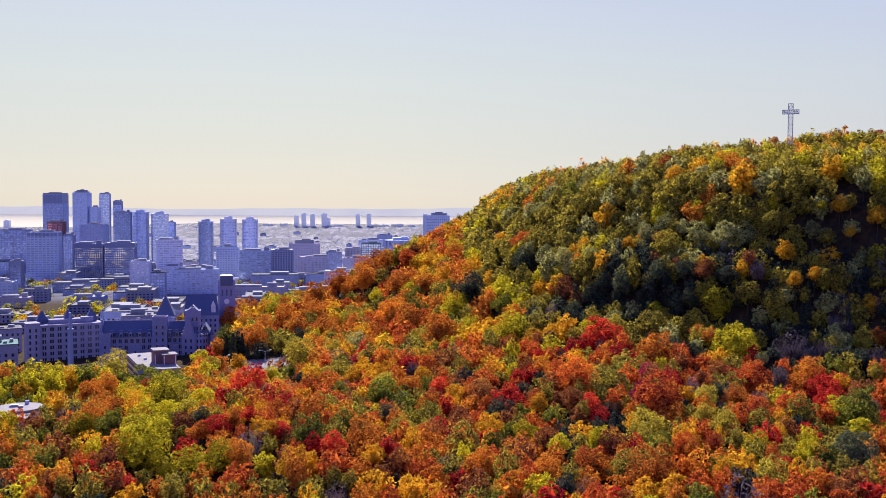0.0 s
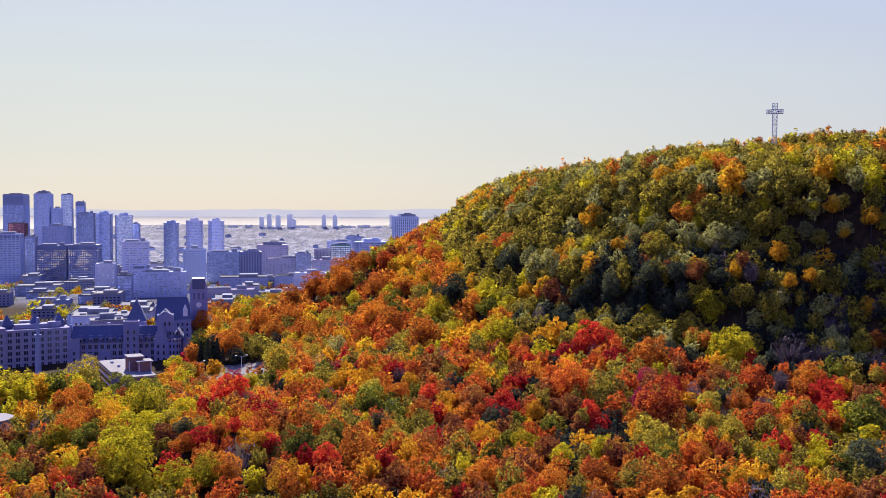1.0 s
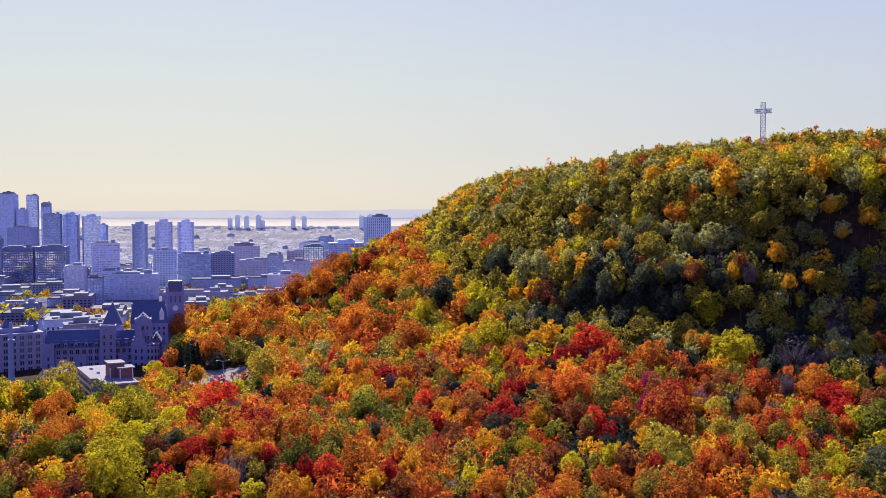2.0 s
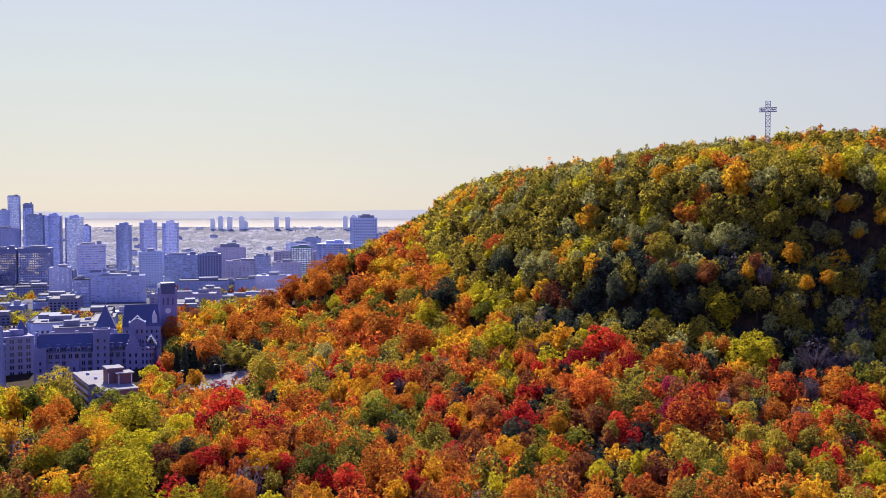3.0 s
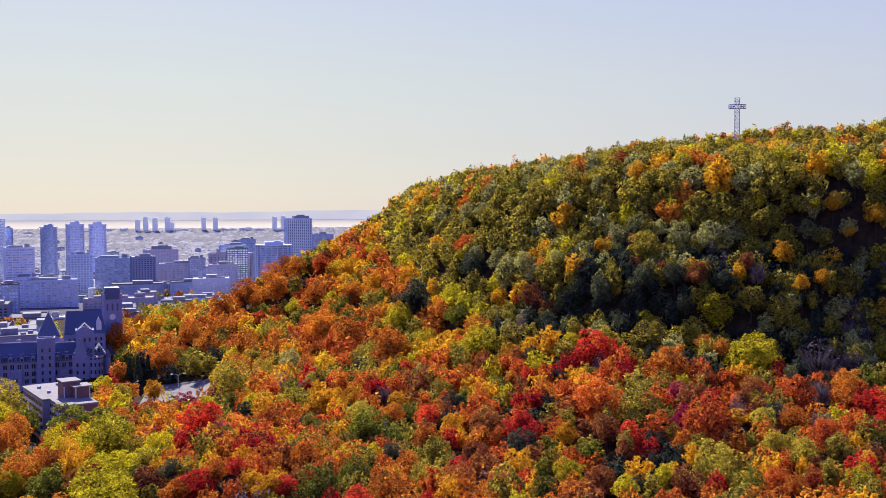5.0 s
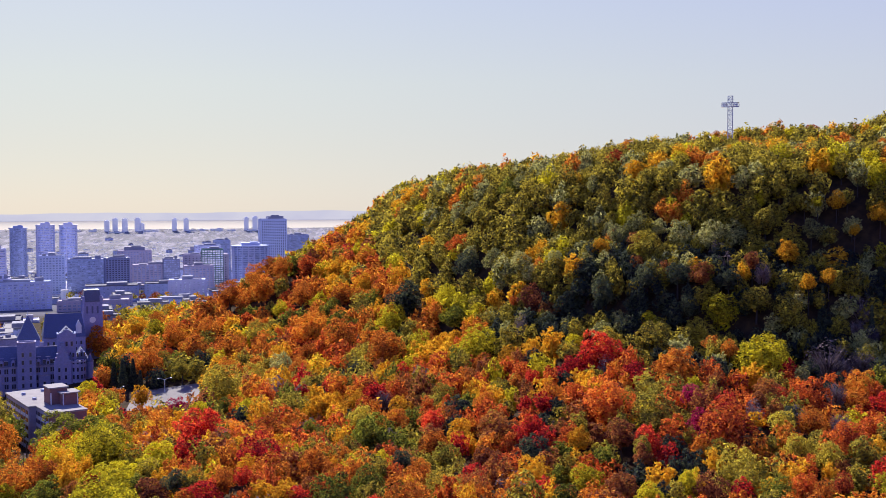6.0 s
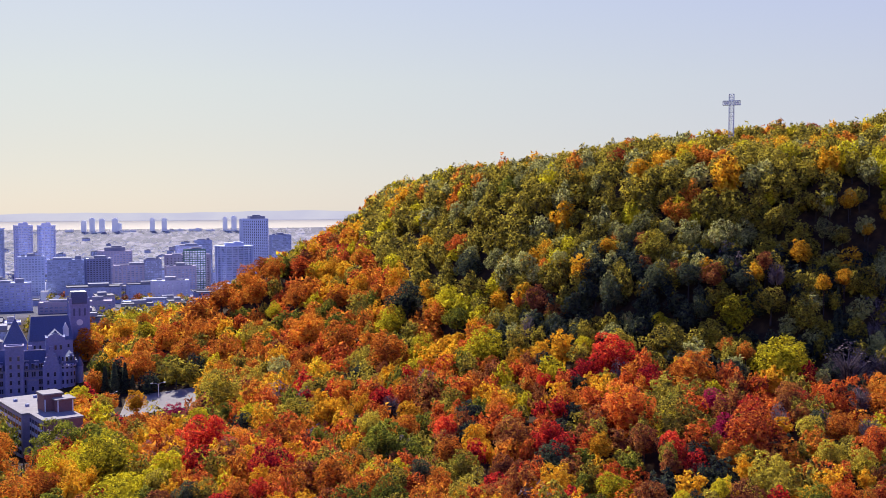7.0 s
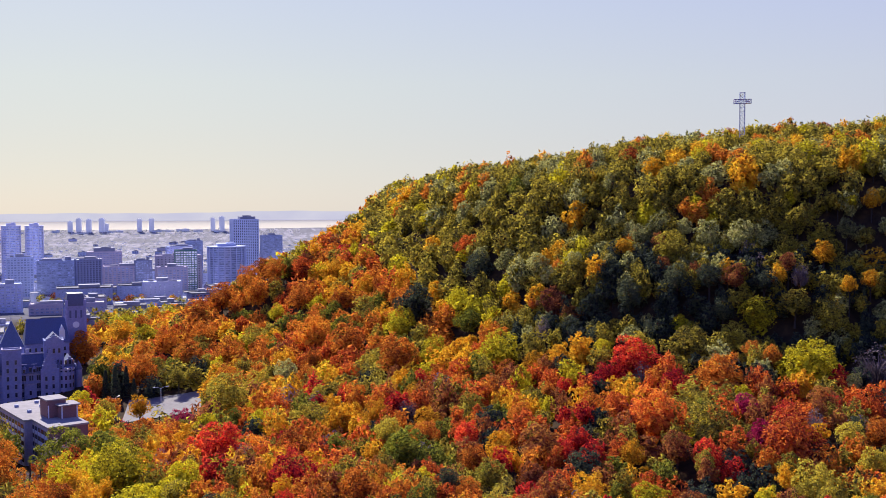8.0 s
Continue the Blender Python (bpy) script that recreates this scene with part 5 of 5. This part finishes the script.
for name, x, y, w, d, top, turn, wall, pane, square, fins, crown, words in (
        ("residential_tower", -694, 2300, 35, 32, 177, 6, CONCRETE, GLASS_BLUE, 5.0, 5, 1.2, "pale balconied residential tower with a flat crown"),
        ("residential_tower", -650, 2300, 38, 30, 173, 14, CONCRETE, GLASS_PALE, 5.0, 4, 0.6, "two-toned glass residential tower in the downtown skyline"),
        ("residential_tower", -521, 2200, 33, 33, 158, 4, CONCRETE_GREY, GLASS_DARK, 2.6, 0, 1.4, "rounded dark banded residential tower with a flared top"),
        ("residential_tower", -455, 2123, 34, 32, 165, 10, CITY_WHITE, GLASS_BLUE, 4.0, 10, 0.8, "pale chequered balcony tower standing beside its twin"),
        ("residential_tower", -440, 2282, 35, 33, 162, 6, CITY_WHITE, GLASS_BLUE, 4.0, 10, 0.8, "pale chequered balcony tower standing beside its twin"),
        ("round_office_block", -66, 1575, 53, 48, 142, 4, CONCRETE, GLASS_DARK, 2.3, 20, 1.0, "round pale ribbed office block above the orange trees")):
    curved_tower(name, x, y, w, d, top, radians(turn), words, wall, pane, square=square, fins=fins, crown=crown, slab=1.6 if fins == 20 else 0.9)

# tall residential towers near the river
def far_tower(x, y, w, top):
    """A slim tower, its walls paled for haze, with a cornice and a roof house, far off by the river."""
    z0 = land_z(x, y) - 2
    root = thing("riverside_tower", (x, y, z0), 0.0, "slim haze-paled residential tower by the river, far off", "building", "riverside towers")
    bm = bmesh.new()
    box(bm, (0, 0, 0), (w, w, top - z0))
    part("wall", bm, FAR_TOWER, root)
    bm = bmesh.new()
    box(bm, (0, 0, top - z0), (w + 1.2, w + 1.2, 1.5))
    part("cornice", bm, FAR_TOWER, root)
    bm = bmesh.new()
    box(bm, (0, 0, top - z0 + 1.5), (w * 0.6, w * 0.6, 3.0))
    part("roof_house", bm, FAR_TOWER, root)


for px, yy, w, top in ((-687, 4700, 21, 136), (-652, 4700, 22, 147), (-610, 4690, 22, 144), (-557, 4700, 24, 147), (-541, 4710, 22, 124), (-399, 4700, 20, 144.4),
                       (-348, 4700, 21, 144.5), (-84, 4700, 21, 147), (-45, 4700, 23, 152), (-1975, 4540, 24, 111)):
    far_tower(px, yy, w, top)

def river_block(x, y, w, high):
    """A long low block, paled for haze, far off near the river."""
    root = thing("riverside_block", (x, y, land_z(x, y) - 1), 0.05, "long low haze-paled block near the river, far off", "building", "riverside blocks")
    bm = bmesh.new()
    box(bm, (0, 0, 0), (w, 12, high))
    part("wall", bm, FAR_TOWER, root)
    bm = bmesh.new()
    box(bm, (0, 0, high), (w + 0.8, 12.8, 0.6))
    part("roof", bm, FAR_ROOF_PALE, root)
    bm = bmesh.new()
    box(bm, (w * 0.2, 0, high + 0.6), (w * 0.3, 6, high * 0.3))
    part("roof_house", bm, FAR_TOWER, root)


# far roofs carry the haze in lightened base colours
FAR_ROOF = plain("hazed_grey_house_roofs", (0.24, 0.235, 0.31), 0.9, grain=0.05, spread=0.3)
FAR_ROOF_PALE = plain("hazed_pale_house_roofs", (0.36, 0.34, 0.40), 0.9, grain=0.05, spread=0.3)
for x, y, w, high in ((-1265, 4560, 40, 9), (-1130, 4600, 34, 6), (-820, 4690, 44, 8), (-745, 4690, 34, 9), (-500, 4680, 66, 6), (-300, 4690, 90, 6),
                      (-215, 4690, 56, 10), (-150, 4680, 40, 6), (-60, 4670, 40, 7), (-900, 4660, 60, 5), (-640, 4640, 70, 4)):
    river_block(x, y, w, high)

# mid-town blocks between the named ones
crng = np.random.default_rng(5)
used = [(r[1], r[2], max(r[3], r[4]) * 0.75) for r in TOWERS + BLOCKS]
used += [(-360, 900, 34), (-420, 960, 32), (-330, 980, 38), (-150, 1060, 30)]
placed = 0
for _ in range(6000):
    if placed >= 175:
        break
    low = placed < 60  # the low quarter behind the hospital and round the mid-town blocks comes first
    y = crng.uniform(880, 1750) if low else crng.uniform(1080, 3100)
    x = crng.uniform(-0.47 * y - 40, 60)
    if x > -190 and y < 1120 or built_on(x, y):
        continue
    w, d = (crng.uniform(26, 70), crng.uniform(18, 36)) if low else (crng.uniform(18, 52), crng.uniform(16, 34))
    if any((x - p) ** 2 + (y - q) ** 2 < (s + max(w, d) * 0.7) ** 2 for p, q, s in used):
        continue
    used.append((x, y, max(w, d) * 0.6))
    g = land_z(x, y)
    h = float(np.clip(crng.lognormal(2.85, 0.5), 8, 60)) * (1.25 if x < -0.25 * y else 0.8)
    top = min(g + h, 200 - 0.058 * y + (16 if x < -0.3 * y else 0), 140)
    if low:
        top = g + crng.choice([6, 9, 13, 20]) + crng.uniform(0, 3)
    if top < g + 6:
        continue
    style = str(crng.choice(["concrete_rows", "tan_rows", "plain_grey", "dark_rows", "blue_rows", "brick", "dark", "plain_grey", "tan_rows", "cross_glass"]))
    if low:
        style = str(crng.choice(["plain_grey", "dark_rows", "brick", "tan_rows", "concrete_rows", "dark"]))
    if x < -0.27 * y:
        style = str(crng.choice(["plain_grey", "dark_rows", "dark", "cross_glass", "brick"]))
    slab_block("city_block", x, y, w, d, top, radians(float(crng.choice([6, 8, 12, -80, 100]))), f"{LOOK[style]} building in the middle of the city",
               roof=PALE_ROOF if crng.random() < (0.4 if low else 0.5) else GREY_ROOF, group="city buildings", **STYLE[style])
    placed += 1


# lower blocks of the quarters towards the river
for _ in range(400):
    if placed >= 235:
        break
    y = crng.uniform(2550, 4350)
    x = crng.uniform(-0.46 * y, 60)
    k = max(0.4, 1 - (y - 2500) / 3300)
    w, d = crng.uniform(24, 80) * k, crng.uniform(14, 24) * k
    if any((x - p) ** 2 + (y - q) ** 2 < (s + max(w, d) * 0.6) ** 2 for p, q, s in used):
        continue
    used.append((x, y, max(w, d) * 0.5))
    style = str(crng.choice(["concrete_rows", "plain_grey", "tan_rows", "blue_rows", "concrete_windows", "white_rows"]))
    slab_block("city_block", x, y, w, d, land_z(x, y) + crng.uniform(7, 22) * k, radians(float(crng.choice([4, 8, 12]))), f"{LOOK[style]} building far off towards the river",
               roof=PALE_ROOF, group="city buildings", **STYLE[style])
    placed += 1


def joined_boxes(rows, walls, roofs, label):
    """Many small far houses, walls in one mesh and roofs in another: x, y, z, w, d, h, turn a row."""
    rows = np.array(rows)
    c, s = np.cos(rows[:, 6]), np.sin(rows[:, 6])
    v = np.zeros((len(rows), 8, 3))
    for k, (dx, dy, dz) in enumerate(((-1, -1, 0), (1, -1, 0), (1, 1, 0), (-1, 1, 0), (-1, -1, 1), (1, -1, 1), (1, 1, 1), (-1, 1, 1))):
        px, py = dx * rows[:, 3] / 2, dy * rows[:, 4] / 2
        v[:, k] = np.stack([rows[:, 0] + px * c - py * s, rows[:, 1] + px * s + py * c, rows[:, 2] + dz * rows[:, 5]], 1)
    n = np.arange(len(rows))[:, None, None]
    q = np.array(((0, 1, 5, 4), (1, 2, 6, 5), (2, 3, 7, 6), (3, 0, 4, 7)))
    tagged(from_arrays("far_houses", v.reshape(-1, 3), (n * 8 + q[None]).reshape(-1, 4), walls), label, "far houses", kind="stuff")
    tagged(from_arrays("far_roofs", v[:, 4:].reshape(-1, 3), (n[:, :, 0] * 4 + np.arange(4)[None]), roofs), "flat roofs of " + label, "far roofs", kind="stuff")


far = {"a": [], "b": [], "c": []}
for _ in range(9000):
    y = 1500 + 3240 * crng.random() ** 0.7
    x = crng.uniform(-0.52 * y - 60, 260)
    if any(abs(x - p) < s and abs(y - q) < s for p, q, s in used) or (x > -210 and y < 1250) or y > near_shore(x) - 25:
        continue
    shrink = 1 if y < 2500 else max(0.36, 1 - (y - 2500) / 3300)
    w, d, h = crng.uniform(8, 26) * shrink, crng.uniform(8, 18) * shrink, crng.lognormal(1.85, 0.4) * shrink * (1 if y < 2300 else 0.34 if y < 2900 else 0.26)
    far[str(crng.choice(["a", "b", "c"]))].append((x, y, land_z(x, y) - 1, w, d, h + 1, crng.choice([0.1, 0.14, -1.45])))
joined_boxes(far["a"], FAR_WALL, FAR_ROOF_PALE, "haze-paled houses and sheds spread over the plain")
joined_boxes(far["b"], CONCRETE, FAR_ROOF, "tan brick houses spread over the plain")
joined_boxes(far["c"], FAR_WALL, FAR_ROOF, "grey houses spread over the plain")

# street trees of the town
town_leaf = {}
for _ in range(4800):
    y = 880 + 3700 * crng.random()
    x = crng.uniform(-0.52 * y - 60, 200)
    if built_on(x, y) or y > near_shore(x) - 30 or (y < 1300 and crng.random() < 0.6) or any(abs(x - p) < s and abs(y - q) < s for p, q, s in used):
        continue
    shrink = 1 if y < 2500 else max(0.45, 1 - (y - 2500) / 3600)
    r = crng.uniform(3.5, 6.5) * shrink
    tone = str(crng.choice(["gold", "olive", "lime", "orange", "sage", "rust"], p=[0.12, 0.34, 0.09, 0.07, 0.32, 0.06]))
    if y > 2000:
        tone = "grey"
        if y > 2700 and crng.random() < 0.4:
            continue
    v = leaf_spray(crng, 90 if y < 2000 else 26, 0.2 if y < 2000 else 0.34, lobes=7, tall=0.9)
    town_leaf.setdefault(tone, []).append(v * r + (x, y, land_z(x, y) + 1.4 * r))
# a belt of trees along the near shore of the river
for _ in range(240):
    x = crng.uniform(-2500, 300)
    y = float(near_shore(x)) - crng.uniform(4, 190)
    v = leaf_spray(crng, 26, 0.34, lobes=7, tall=0.7)
    town_leaf.setdefault("grey", []).append(v * crng.uniform(3.0, 6.0) * (1.3, 1, 1) + (x, y, land_z(x, y) + 2))
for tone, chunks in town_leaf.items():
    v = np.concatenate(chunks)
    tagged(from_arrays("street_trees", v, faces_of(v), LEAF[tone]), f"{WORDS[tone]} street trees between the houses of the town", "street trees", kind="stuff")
